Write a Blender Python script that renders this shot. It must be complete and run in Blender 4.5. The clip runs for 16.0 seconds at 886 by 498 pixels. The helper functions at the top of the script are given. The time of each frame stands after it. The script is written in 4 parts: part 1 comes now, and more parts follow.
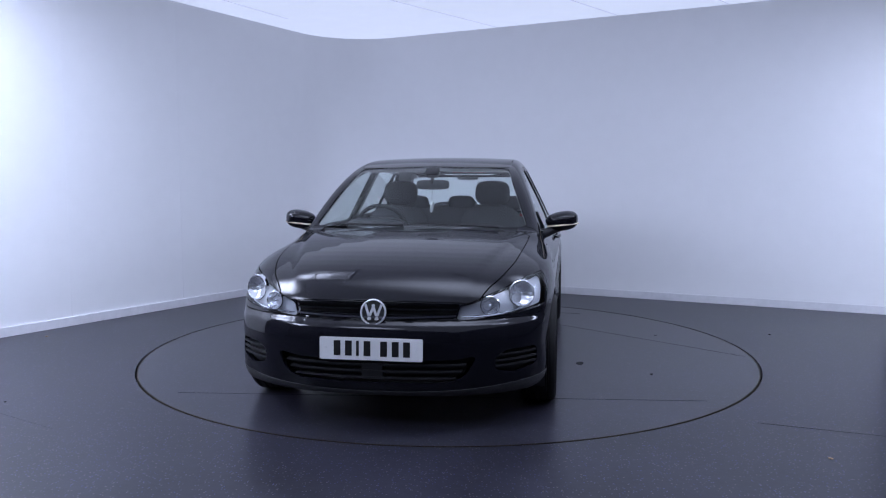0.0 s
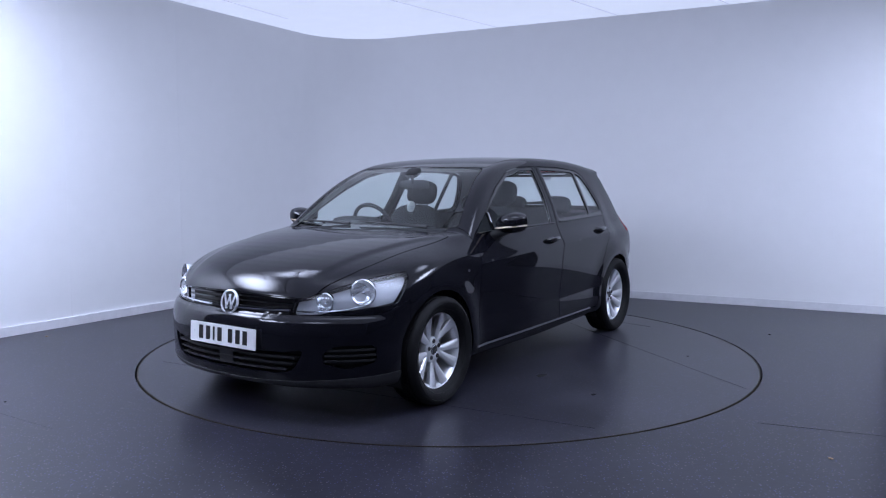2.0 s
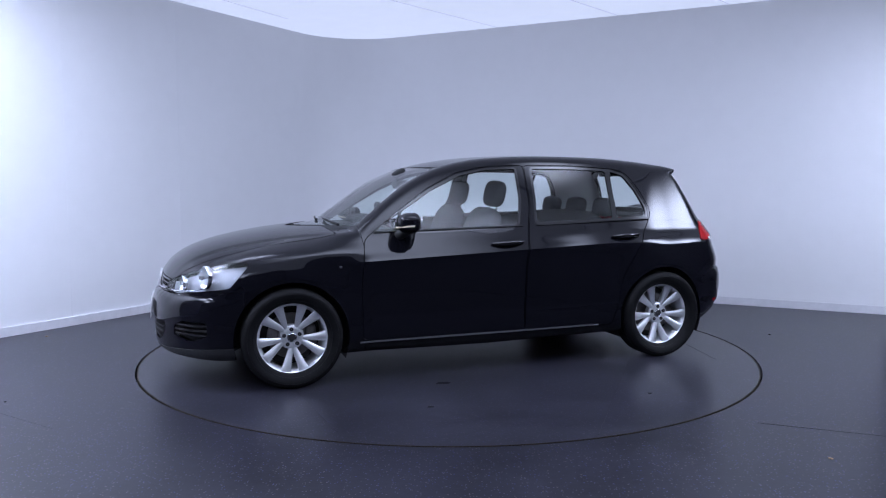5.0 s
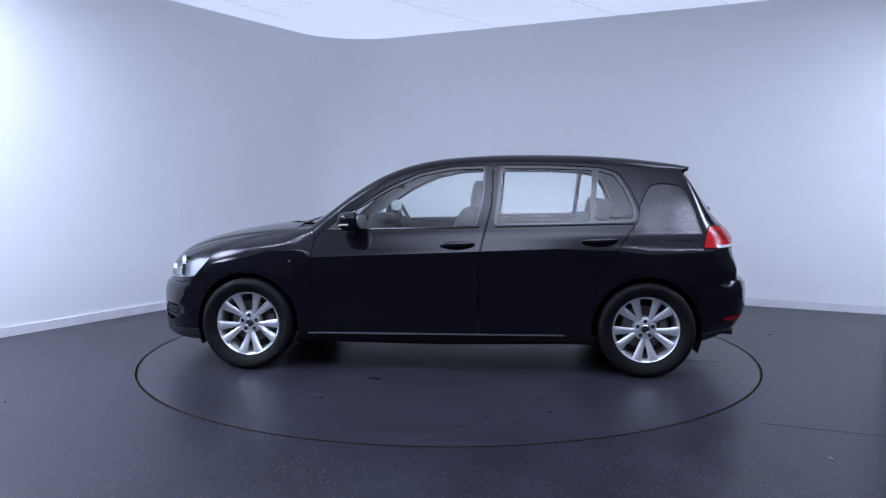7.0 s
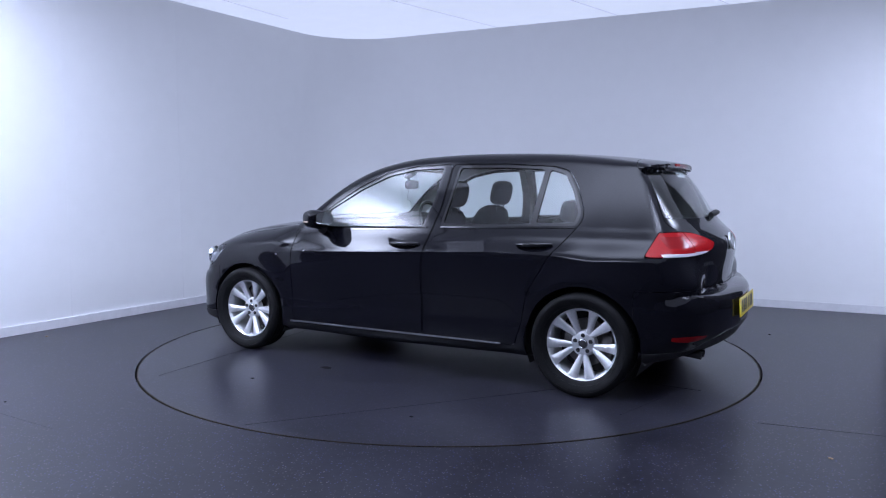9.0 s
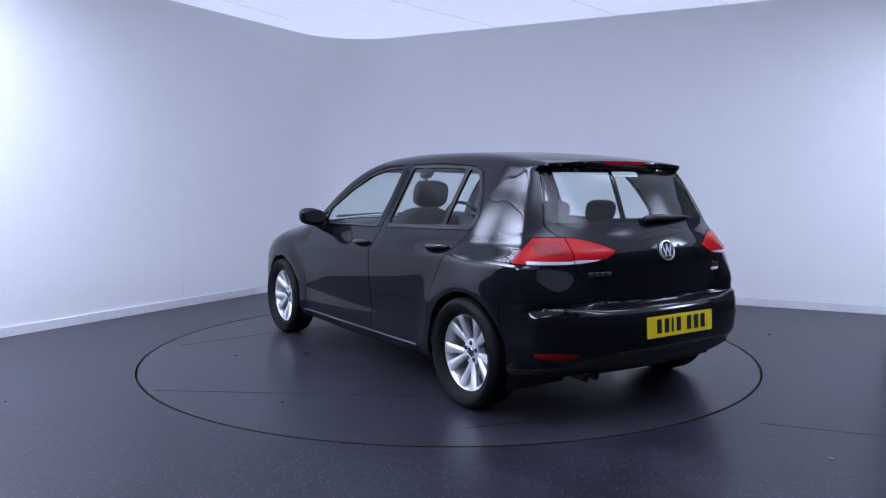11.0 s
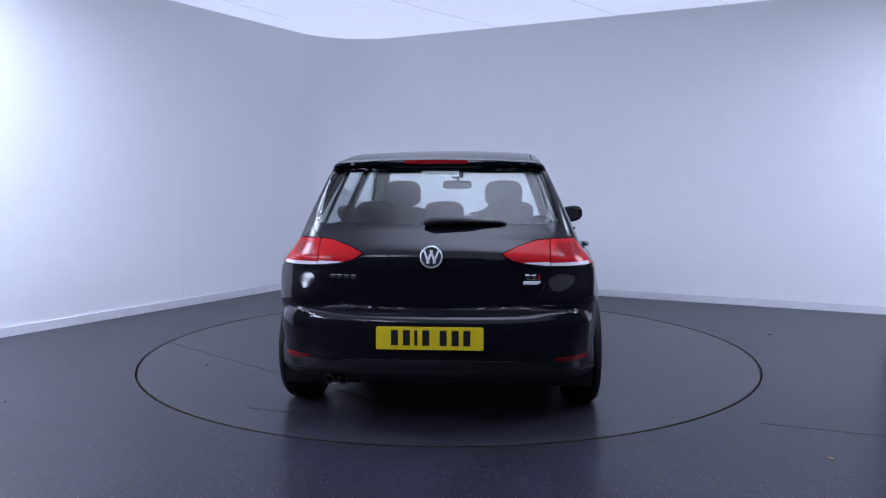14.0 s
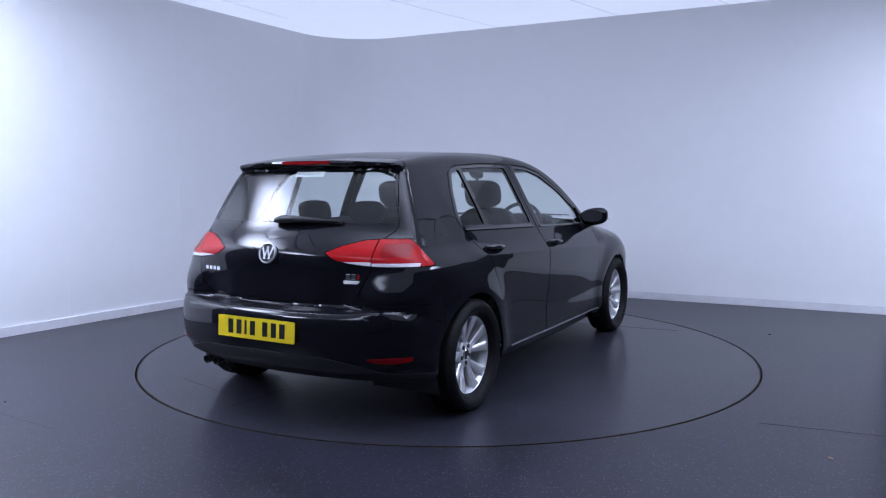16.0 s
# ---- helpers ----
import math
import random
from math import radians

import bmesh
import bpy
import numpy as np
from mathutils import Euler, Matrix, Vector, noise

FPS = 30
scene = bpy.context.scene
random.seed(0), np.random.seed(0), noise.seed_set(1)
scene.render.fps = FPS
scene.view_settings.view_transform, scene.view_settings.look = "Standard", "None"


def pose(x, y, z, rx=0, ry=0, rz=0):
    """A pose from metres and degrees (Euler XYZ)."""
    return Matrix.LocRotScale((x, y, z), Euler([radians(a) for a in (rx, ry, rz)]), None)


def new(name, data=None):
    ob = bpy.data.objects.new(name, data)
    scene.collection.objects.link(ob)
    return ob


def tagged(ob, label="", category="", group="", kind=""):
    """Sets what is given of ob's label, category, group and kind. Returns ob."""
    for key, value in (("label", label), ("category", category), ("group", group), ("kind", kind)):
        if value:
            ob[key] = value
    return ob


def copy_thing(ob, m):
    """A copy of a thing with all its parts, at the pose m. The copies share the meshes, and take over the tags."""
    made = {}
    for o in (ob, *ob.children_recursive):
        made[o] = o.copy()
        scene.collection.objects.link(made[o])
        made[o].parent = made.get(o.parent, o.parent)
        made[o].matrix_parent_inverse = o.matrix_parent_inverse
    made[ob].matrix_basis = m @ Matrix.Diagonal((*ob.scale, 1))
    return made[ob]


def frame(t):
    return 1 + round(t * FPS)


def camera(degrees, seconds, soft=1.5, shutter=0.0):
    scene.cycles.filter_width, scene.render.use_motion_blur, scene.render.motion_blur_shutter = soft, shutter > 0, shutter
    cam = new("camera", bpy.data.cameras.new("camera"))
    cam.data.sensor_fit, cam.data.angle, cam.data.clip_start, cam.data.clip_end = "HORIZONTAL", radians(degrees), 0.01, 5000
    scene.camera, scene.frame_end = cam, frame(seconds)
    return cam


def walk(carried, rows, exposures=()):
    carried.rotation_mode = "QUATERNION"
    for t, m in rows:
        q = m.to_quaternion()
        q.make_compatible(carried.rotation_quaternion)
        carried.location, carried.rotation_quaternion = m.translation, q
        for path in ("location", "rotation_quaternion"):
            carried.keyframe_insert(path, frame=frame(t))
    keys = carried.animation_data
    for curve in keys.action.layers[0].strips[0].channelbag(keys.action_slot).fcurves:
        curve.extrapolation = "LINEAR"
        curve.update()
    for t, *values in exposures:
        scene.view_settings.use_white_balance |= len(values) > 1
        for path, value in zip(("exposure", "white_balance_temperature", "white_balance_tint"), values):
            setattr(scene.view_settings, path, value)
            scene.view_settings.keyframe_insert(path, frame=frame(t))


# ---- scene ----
# ---- camera ----
cam = camera(60.63, 16.0, soft=1.15)
EYE = Matrix.Translation((0, -5.73, 1.2476)) @ pose(0, 0, 0, 90 - 4.928, 0, 0.374) @ pose(0, 0, 0, 0, 0, -0.038)
walk(cam, [(0.0, EYE), (16.0, EYE)], [(0.0, 1.24), (16.0, 1.24)])

# ---- light ----
world = bpy.data.worlds.new("dark_surroundings")
world.use_nodes = True
world.node_tree.nodes["Background"].inputs[0].default_value = (0.02, 0.022, 0.03, 1)
world.node_tree.nodes["Background"].inputs[1].default_value = 0.3
scene.world = world
LAMP_COLOUR = (0.645, 0.727, 1.0)
PANEL_GLOW = 4.4
CEILING_GLOW = 0.315


# ---- materials ----
def material(name, base, rough=0.5, metal=0.0, coat=0.0, spec=0.5, trans=0.0, ior=1.45, scale=0.0, vary=0.0, bump=0.0, bump_scale=80.0,
             rough_vary=0.0, emit=None, glow=0.0, coat_rough=0.03):
    """A principled surface with variation of colour at two scales, of gloss, and a fine relief."""
    m = bpy.data.materials.new(name)
    m.use_nodes = True
    t = m.node_tree
    b = t.nodes["Principled BSDF"]
    b.inputs["Base Color"].default_value = (*base, 1)
    b.inputs["Roughness"].default_value = rough
    b.inputs["Metallic"].default_value = metal
    b.inputs["Coat Weight"].default_value = coat
    b.inputs["Coat Roughness"].default_value = coat_rough
    b.inputs["Specular IOR Level"].default_value = spec
    b.inputs["Transmission Weight"].default_value = trans
    b.inputs["IOR"].default_value = ior
    if emit:
        b.inputs["Emission Color"].default_value = (*emit, 1)
        b.inputs["Emission Strength"].default_value = glow
    co = t.nodes.new("ShaderNodeTexCoord")

    def noise_at(s, detail=4.0):
        n = t.nodes.new("ShaderNodeTexNoise")
        n.inputs["Scale"].default_value, n.inputs["Detail"].default_value = s, detail
        t.links.new(co.outputs["Object"], n.inputs["Vector"])
        return n

    if vary:
        big, small = noise_at(scale), noise_at(scale * 9)
        add = t.nodes.new("ShaderNodeMath")
        add.operation = "ADD"
        t.links.new(big.outputs["Fac"], add.inputs[0])
        t.links.new(small.outputs["Fac"], add.inputs[1])
        ramp = t.nodes.new("ShaderNodeMapRange")
        ramp.inputs["From Min"].default_value, ramp.inputs["From Max"].default_value = 0.7, 1.3
        ramp.inputs["To Min"].default_value, ramp.inputs["To Max"].default_value = 1 - vary, 1 + vary
        t.links.new(add.outputs[0], ramp.inputs["Value"])
        mul = t.nodes.new("ShaderNodeVectorMath")
        mul.operation = "SCALE"
        mul.inputs[0].default_value = base
        t.links.new(ramp.outputs[0], mul.inputs["Scale"])
        t.links.new(mul.outputs[0], b.inputs["Base Color"])
        if rough_vary:
            rr = t.nodes.new("ShaderNodeMapRange")
            rr.inputs["From Min"].default_value, rr.inputs["From Max"].default_value = 0.55, 1.45
            rr.inputs["To Min"].default_value, rr.inputs["To Max"].default_value = rough - rough_vary, rough + rough_vary
            t.links.new(add.outputs[0], rr.inputs["Value"])
            t.links.new(rr.outputs[0], b.inputs["Roughness"])
    if bump:
        n = noise_at(bump_scale)
        k = t.nodes.new("ShaderNodeBump")
        k.inputs["Strength"].default_value = bump
        k.inputs["Distance"].default_value = 0.002
        t.links.new(n.outputs["Fac"], k.inputs["Height"])
        t.links.new(k.outputs[0], b.inputs["Normal"])
    return m


def pane_material(name, tint, gloss=1.0):
    """Thin sheet glass: tinted and clear, with a mirror share that grows at flat angles."""
    m = bpy.data.materials.new(name)
    m.use_nodes = True
    t = m.node_tree
    t.nodes.remove(t.nodes["Principled BSDF"])
    clear, shine, mix, face, power, share = (t.nodes.new("ShaderNode" + k) for k in ("BsdfTransparent", "BsdfGlossy", "MixShader", "LayerWeight", "Math", "MapRange"))
    clear.inputs[0].default_value = (*tint, 1)
    shine.inputs["Color"].default_value = (gloss, gloss, gloss, 1)
    shine.inputs["Roughness"].default_value = 0.02
    face.inputs[0].default_value = 0.5
    power.operation, power.inputs[1].default_value = "POWER", 5.0
    share.inputs["To Min"].default_value, share.inputs["To Max"].default_value = 0.042, 1.0
    t.links.new(face.outputs["Facing"], power.inputs[0])
    t.links.new(power.outputs[0], share.inputs["Value"])
    t.links.new(share.outputs[0], mix.inputs[0])
    t.links.new(clear.outputs[0], mix.inputs[1])
    t.links.new(shine.outputs[0], mix.inputs[2])
    t.links.new(mix.outputs[0], t.nodes["Material Output"].inputs[0])
    return m


def floor_material(name, base, rough, flecks):
    """Dark vinyl sheet with pale and blue flecks, scuffs and a soft sheen."""
    m = material(name, base, rough, spec=0.36, scale=2.2, vary=0.5, rough_vary=0.022, bump=0.14, bump_scale=45)
    t = m.node_tree
    b = t.nodes["Principled BSDF"]
    co = t.nodes.new("ShaderNodeTexCoord")
    vor = t.nodes.new("ShaderNodeTexVoronoi")
    vor.inputs["Scale"].default_value = 66.0
    t.links.new(co.outputs["Object"], vor.inputs["Vector"])
    near = t.nodes.new("ShaderNodeMath")
    near.operation, near.inputs[1].default_value = "LESS_THAN", 0.24
    t.links.new(vor.outputs["Distance"], near.inputs[0])
    pick = t.nodes.new("ShaderNodeSeparateColor")
    t.links.new(vor.outputs["Color"], pick.inputs[0])
    few = t.nodes.new("ShaderNodeMath")
    few.operation, few.inputs[1].default_value = "GREATER_THAN", 0.38
    t.links.new(pick.outputs[0], few.inputs[0])
    both = t.nodes.new("ShaderNodeMath")
    both.operation = "MULTIPLY"
    t.links.new(near.outputs[0], both.inputs[0])
    t.links.new(few.outputs[0], both.inputs[1])
    soft = t.nodes.new("ShaderNodeMath")
    soft.operation, soft.inputs[1].default_value = "MULTIPLY", flecks
    t.links.new(both.outputs[0], soft.inputs[0])
    tone = t.nodes.new("ShaderNodeMix")
    tone.data_type = "RGBA"
    tone.inputs["A"].default_value, tone.inputs["B"].default_value = (0.08, 0.11, 0.42, 1), (0.36, 0.28, 0.24, 1)
    t.links.new(pick.outputs[1], tone.inputs["Factor"])
    mix = t.nodes.new("ShaderNodeMix")
    mix.data_type = "RGBA"
    link = b.inputs["Base Color"].links[0]
    t.links.new(soft.outputs[0], mix.inputs["Factor"])
    t.links.new(link.from_socket, mix.inputs["A"])
    t.links.new(tone.outputs["Result"], mix.inputs["B"])
    t.links.new(mix.outputs["Result"], b.inputs["Base Color"])
    return m


WALL = material("painted_wall", (0.85, 0.855, 0.87), 0.55, scale=0.8, vary=0.012, bump=0.05, bump_scale=180)
CEILING = material("backlit_stretch_ceiling", (0.70, 0.70, 0.71), 0.5, scale=0.6, vary=0.03, emit=LAMP_COLOUR, glow=CEILING_GLOW)
FRAME_WHITE = material("white_frame", (0.75, 0.75, 0.76), 0.4, scale=3, vary=0.04)
SEAM = material("ceiling_seam", (0.60, 0.60, 0.62), 0.6, emit=LAMP_COLOUR, glow=CEILING_GLOW * 0.45)
BOARD = material("skirting_paint", (0.74, 0.74, 0.77), 0.35, scale=2.0, vary=0.06)
# near black for unseen walls that darken the car's reflections
DARK_WALL = material("unseen_dark_wall", (0.015, 0.015, 0.018), 0.9, scale=1.5, vary=0.3)
FLOOR = floor_material("flecked_vinyl", (0.0160, 0.0160, 0.0235), 0.34, 0.42)
DISC = floor_material("turntable_vinyl", (0.023, 0.023, 0.031), 0.30, 0.32)
SCUFF = material("worn_joint", (0.026, 0.026, 0.033), 0.36, scale=8, vary=0.5)
SCRAP = material("tan_card", (0.40, 0.28, 0.16), 0.7, scale=40, vary=0.2)
PIT = material("pit_black", (0.008, 0.008, 0.008), 0.8)
BRASS = material("worn_steel_edge", (0.07, 0.06, 0.042), 0.5, metal=0.6, scale=6, vary=0.3)


def panel_material(name, peak, edge, sx, sy):
    """A glowing sheet added for soft light: brightest in its middle, fading to the ceiling's own glow at its rim."""
    m = material(name, (0.70, 0.70, 0.71), 0.5, emit=LAMP_COLOUR, glow=edge)
    t = m.node_tree
    co, mp, ln, rg = (t.nodes.new("ShaderNode" + k) for k in ("TexCoord", "Mapping", "VectorMath", "MapRange"))
    mp.inputs["Scale"].default_value = (2 / sx, 2 / sy, 0)
    ln.operation = "LENGTH"
    rg.interpolation_type = "SMOOTHERSTEP"
    rg.inputs["From Min"].default_value, rg.inputs["From Max"].default_value = 0.0, 1.0
    rg.inputs["To Min"].default_value, rg.inputs["To Max"].default_value = peak, edge
    t.links.new(co.outputs["Object"], mp.inputs[0])
    t.links.new(mp.outputs[0], ln.inputs[0])
    t.links.new(ln.outputs["Value"], rg.inputs["Value"])
    t.links.new(rg.outputs[0], t.nodes["Principled BSDF"].inputs["Emission Strength"])
    return m


PANEL = panel_material("lit_diffuser", PANEL_GLOW, CEILING_GLOW, 2.6, 2.0)
SMALL_PANEL = panel_material("small_lit_diffuser", PANEL_GLOW, CEILING_GLOW, 1.6, 1.0)
WIDE_PANEL = panel_material("wide_lit_diffuser", PANEL_GLOW * 0.7, CEILING_GLOW, 5.2, 2.5)
# stronger panels added to brighten the left and right walls
LEFT_PANEL = panel_material("left_wall_fill_panel", PANEL_GLOW * 3.4, CEILING_GLOW, 3.0, 2.2)
WALL_PANEL = panel_material("right_wall_fill_panel", PANEL_GLOW * 3.4, CEILING_GLOW, 3.0, 2.2)
PAINT = material("black_metallic_paint", (0.0056, 0.0056, 0.0088), 0.40, coat=0.85, spec=0.02, scale=400, vary=0.25, coat_rough=0.025)
PAINT.node_tree.nodes["Principled BSDF"].inputs["Coat IOR"].default_value = 1.42
GLASS = pane_material("tinted_glass", (0.89, 0.95, 0.93))
DARK_GLASS = pane_material("dark_tinted_glass", (0.90, 0.95, 0.94))
BLACK = material("black_plastic", (0.014, 0.014, 0.016), 0.5, scale=8, vary=0.2, bump=0.15, bump_scale=700)
GREY_PLASTIC = material("matt_grey_plastic", (0.030, 0.030, 0.033), 0.6, scale=10, vary=0.2, bump=0.2, bump_scale=600)
# grey of the sill edge's painted sheen; the wing mark shares it
SATIN = material("satin_sheen_grey", (0.17, 0.17, 0.19), 0.3, metal=0.6)
GLOSS_BLACK = material("gloss_black_trim", (0.006, 0.006, 0.007), 0.12, coat=0.6)
RUBBER = material("tyre_rubber", (0.007, 0.007, 0.008), 0.62, spec=0.22, scale=9, vary=0.25, bump=0.3, bump_scale=300)
ALLOY = material("silver_alloy", (0.78, 0.79, 0.81), 0.36, metal=0.6, coat=0.4, scale=10, vary=0.06)
ALLOY_DARK = material("wheel_shadow_grey", (0.06, 0.06, 0.065), 0.5, metal=0.6)
CHROME = material("chrome", (0.80, 0.81, 0.84), 0.08, metal=1.0)
LENS = pane_material("clear_lens", (0.93, 0.95, 0.97))
LAMP_INSIDE = material("lamp_reflector", (0.86, 0.87, 0.90), 0.2, metal=0.8)
LAMP_GREY = material("lamp_housing_grey", (0.50, 0.51, 0.54), 0.35)
RED = material("red_lens", (0.40, 0.008, 0.011), 0.16, spec=0.18, coat=0.0, scale=60, vary=0.12)
RED_DEEP = material("deep_red_lens", (0.26, 0.005, 0.008), 0.14, spec=0.25)
WHITE_LENS = material("white_lens", (0.80, 0.77, 0.79), 0.2, coat=0.3)
AMBER = material("amber_repeater", (0.75, 0.62, 0.45), 0.2, coat=0.8)
PLATE_WHITE = material("white_plate", (0.80, 0.80, 0.80), 0.3, coat=0.5)
PLATE_YELLOW = material("yellow_plate", (0.80, 0.60, 0.02), 0.3, coat=0.5)
PLATE_BLACK = material("plate_black", (0.01, 0.01, 0.01), 0.4)
FABRIC = material("charcoal_seat_fabric", (0.030, 0.030, 0.034), 0.9, scale=20, vary=0.15, bump=0.12, bump_scale=160)
LINING = material("pale_headlining", (0.42, 0.42, 0.41), 0.9, scale=20, vary=0.06, bump=0.3, bump_scale=500)
PAPER = material("white_paper", (0.72, 0.74, 0.72), 0.6)
STEEL = material("exhaust_steel", (0.35, 0.34, 0.33), 0.35, metal=1.0, scale=30, vary=0.3)
MIRROR = material("mirror_glass", (0.85, 0.87, 0.88), 0.01, metal=1.0)
BRAKE = material("brake_steel", (0.22, 0.21, 0.21), 0.4, metal=0.9, scale=20, vary=0.25)


# ---- building helpers ----
def part(name, bm, mat, parent=None, label="", smooth=False, at=None):
    """One mesh object from a bmesh, under a thing or a part of one."""
    me = bpy.data.meshes.new(name)
    bmesh.ops.recalc_face_normals(bm, faces=bm.faces)
    bm.to_mesh(me)
    bm.free()
    return mesh_part(name, me, mat, parent, label, smooth, at)


def mesh_part(name, me, mat, parent=None, label="", smooth=False, at=None):
    me.materials.append(mat)
    if smooth:
        me.polygons.foreach_set("use_smooth", [True] * len(me.polygons))
        me.set_sharp_from_angle(angle=radians(40))
        if mat is PAINT:
            co = np.array([v.co[:] for v in me.vertices])
            on = (np.abs(co[:, 2] - crease(co[:, 0])) < 2e-4) & (np.abs(co[:, 1]) > 0.7)
            for e in me.edges:
                if on[e.vertices[0]] and on[e.vertices[1]]:
                    e.use_edge_sharp = True
    ob = new(name, me)
    if parent:
        ob.parent = parent
    if at is not None:
        ob.matrix_basis = at
    if label:
        ob["label"] = label
    return ob


def box(bm, size, m=Matrix(), bevel=0.0, segs=2):
    """A block, with rounded edges where bevel is given."""
    made = bmesh.ops.create_cube(bm, size=1.0, matrix=m @ Matrix.Diagonal((*size, 1)))
    if bevel:
        edges = list({e for v in made["verts"] for e in v.link_edges})
        bmesh.ops.bevel(bm, geom=edges, offset=bevel, segments=segs, affect="EDGES", profile=0.5)
    return bm


def prism(bm, ring, m, depth):
    """A flat outline (x, y), raised by depth along z, placed by m."""
    low = [bm.verts.new(m @ Vector((x, y, 0))) for x, y in ring]
    high = [bm.verts.new(m @ Vector((x, y, depth))) for x, y in ring]
    bm.faces.new(low[::-1])
    bm.faces.new(high)
    for i in range(len(ring)):
        j = (i + 1) % len(ring)
        bm.faces.new((low[i], low[j], high[j], high[i]))
    return bm


def turned(bm, profile, m, segs=48, closed=False):
    """A profile of (radius, height) turned round z."""
    rings = []
    for r, h in profile:
        rings.append([bm.verts.new(m @ Vector((r * math.cos(2 * math.pi * i / segs), r * math.sin(2 * math.pi * i / segs), h))) for i in range(segs)])
    pairs = list(zip(rings, rings[1:])) + ([(rings[-1], rings[0])] if closed else [])
    for a, b in pairs:
        for i in range(segs):
            j = (i + 1) % segs
            bm.faces.new((a[i], a[j], b[j], b[i]))
    return bm


def tube(bm, points, radius, segs=10, cap=True):
    """A round bar along points; radius is one number or one for each point."""
    pts = [Vector(q) for q in points]
    rad = radius if isinstance(radius, (list, tuple)) else [radius] * len(pts)
    rings = []
    for i, q in enumerate(pts):
        d = (pts[min(i + 1, len(pts) - 1)] - pts[max(i - 1, 0)]).normalized()
        a = d.orthogonal().normalized() if i == 0 else (a - d * a.dot(d)).normalized()
        b = d.cross(a)
        rings.append([bm.verts.new(q + rad[i] * (a * math.cos(2 * math.pi * k / segs) + b * math.sin(2 * math.pi * k / segs))) for k in range(segs)])
    for r0, r1 in zip(rings, rings[1:]):
        for k in range(segs):
            bm.faces.new((r0[k], r0[(k + 1) % segs], r1[(k + 1) % segs], r1[k]))
    if cap:
        bm.faces.new(rings[0][::-1])
        bm.faces.new(rings[-1])
    return bm


def blob(bm, size, m=Matrix(), power=2.6, nu=20, nv=12):
    """A rounded cushion: a superellipsoid of that full size."""
    sp = lambda v: math.copysign(abs(v) ** (2 / power), v)
    rings = []
    for j in range(1, nv):
        b = -math.pi / 2 + math.pi * j / nv
        rings.append([bm.verts.new(m @ Vector((size[0] / 2 * sp(math.cos(b)) * sp(math.cos(2 * math.pi * i / nu)),
                                               size[1] / 2 * sp(math.cos(b)) * sp(math.sin(2 * math.pi * i / nu)),
                                               size[2] / 2 * sp(math.sin(b))))) for i in range(nu)])
    for a, b in zip(rings, rings[1:]):
        for i in range(nu):
            bm.faces.new((a[i], a[(i + 1) % nu], b[(i + 1) % nu], b[i]))
    for ring, z in ((rings[0], -1), (rings[-1], 1)):
        tip = bm.verts.new(m @ Vector((0, 0, z * size[2] / 2)))
        for i in range(nu):
            bm.faces.new((ring[i], ring[(i + 1) % nu], tip))
    return bm


# ---- room ----
CEIL = 3.045
CORNER, TO_LEFT, TO_RIGHT = Vector((-1.372, 4.163)), Vector((-0.511, -0.860)), Vector((0.898, -0.439))
OPENING = math.acos(TO_LEFT.dot(TO_RIGHT))
RADIUS = 0.85
LEFT_END, RIGHT_END, PALE_END, RIGHT_PALE_END = 9.6, 9.4, 6.5, 6.22


def inner_line(off, end=LEFT_END, right_end=RIGHT_END):
    """The rounded corner's line in plan, moved outwards by off."""
    away = -(TO_LEFT + TO_RIGHT).normalized()
    c = CORNER - away * (RADIUS / math.sin(OPENING / 2))
    n0 = Vector((TO_LEFT.y, -TO_LEFT.x))
    n0 = n0 if n0.dot(away) > 0 else -n0
    n1 = Vector((TO_RIGHT.y, -TO_RIGHT.x))
    n1 = n1 if n1.dot(away) > 0 else -n1
    a0, a1 = math.atan2(n0.y, n0.x), math.atan2(n1.y, n1.x)
    a0 += 2 * math.pi if a0 < 0 else 0
    pts = [c + (RADIUS + off) * Vector((math.cos(a0 + (a1 - a0) * i / 24), math.sin(a0 + (a1 - a0) * i / 24))) for i in range(25)]
    return [CORNER + TO_LEFT * end + n0 * off] + pts + [CORNER + TO_RIGHT * right_end + n1 * off]


def strip(inside, outside, z0, z1):
    """A wall between two lines in plan, from z0 to z1."""
    bm = bmesh.new()
    cols = []
    for a, b in zip(inside, outside):
        cols.append([bm.verts.new((p.x, p.y, z)) for p in (a, b) for z in (z0, z1)])
    for a, b in zip(cols, cols[1:]):
        for q in ((a[0], b[0], b[1], a[1]), (a[2], a[3], b[3], b[2]), (a[1], b[1], b[3], a[3]), (a[0], a[2], b[2], b[0])):
            bm.faces.new(q)
    for c in (cols[0], cols[-1]):
        bm.faces.new((c[0], c[1], c[3], c[2]))
    return bm


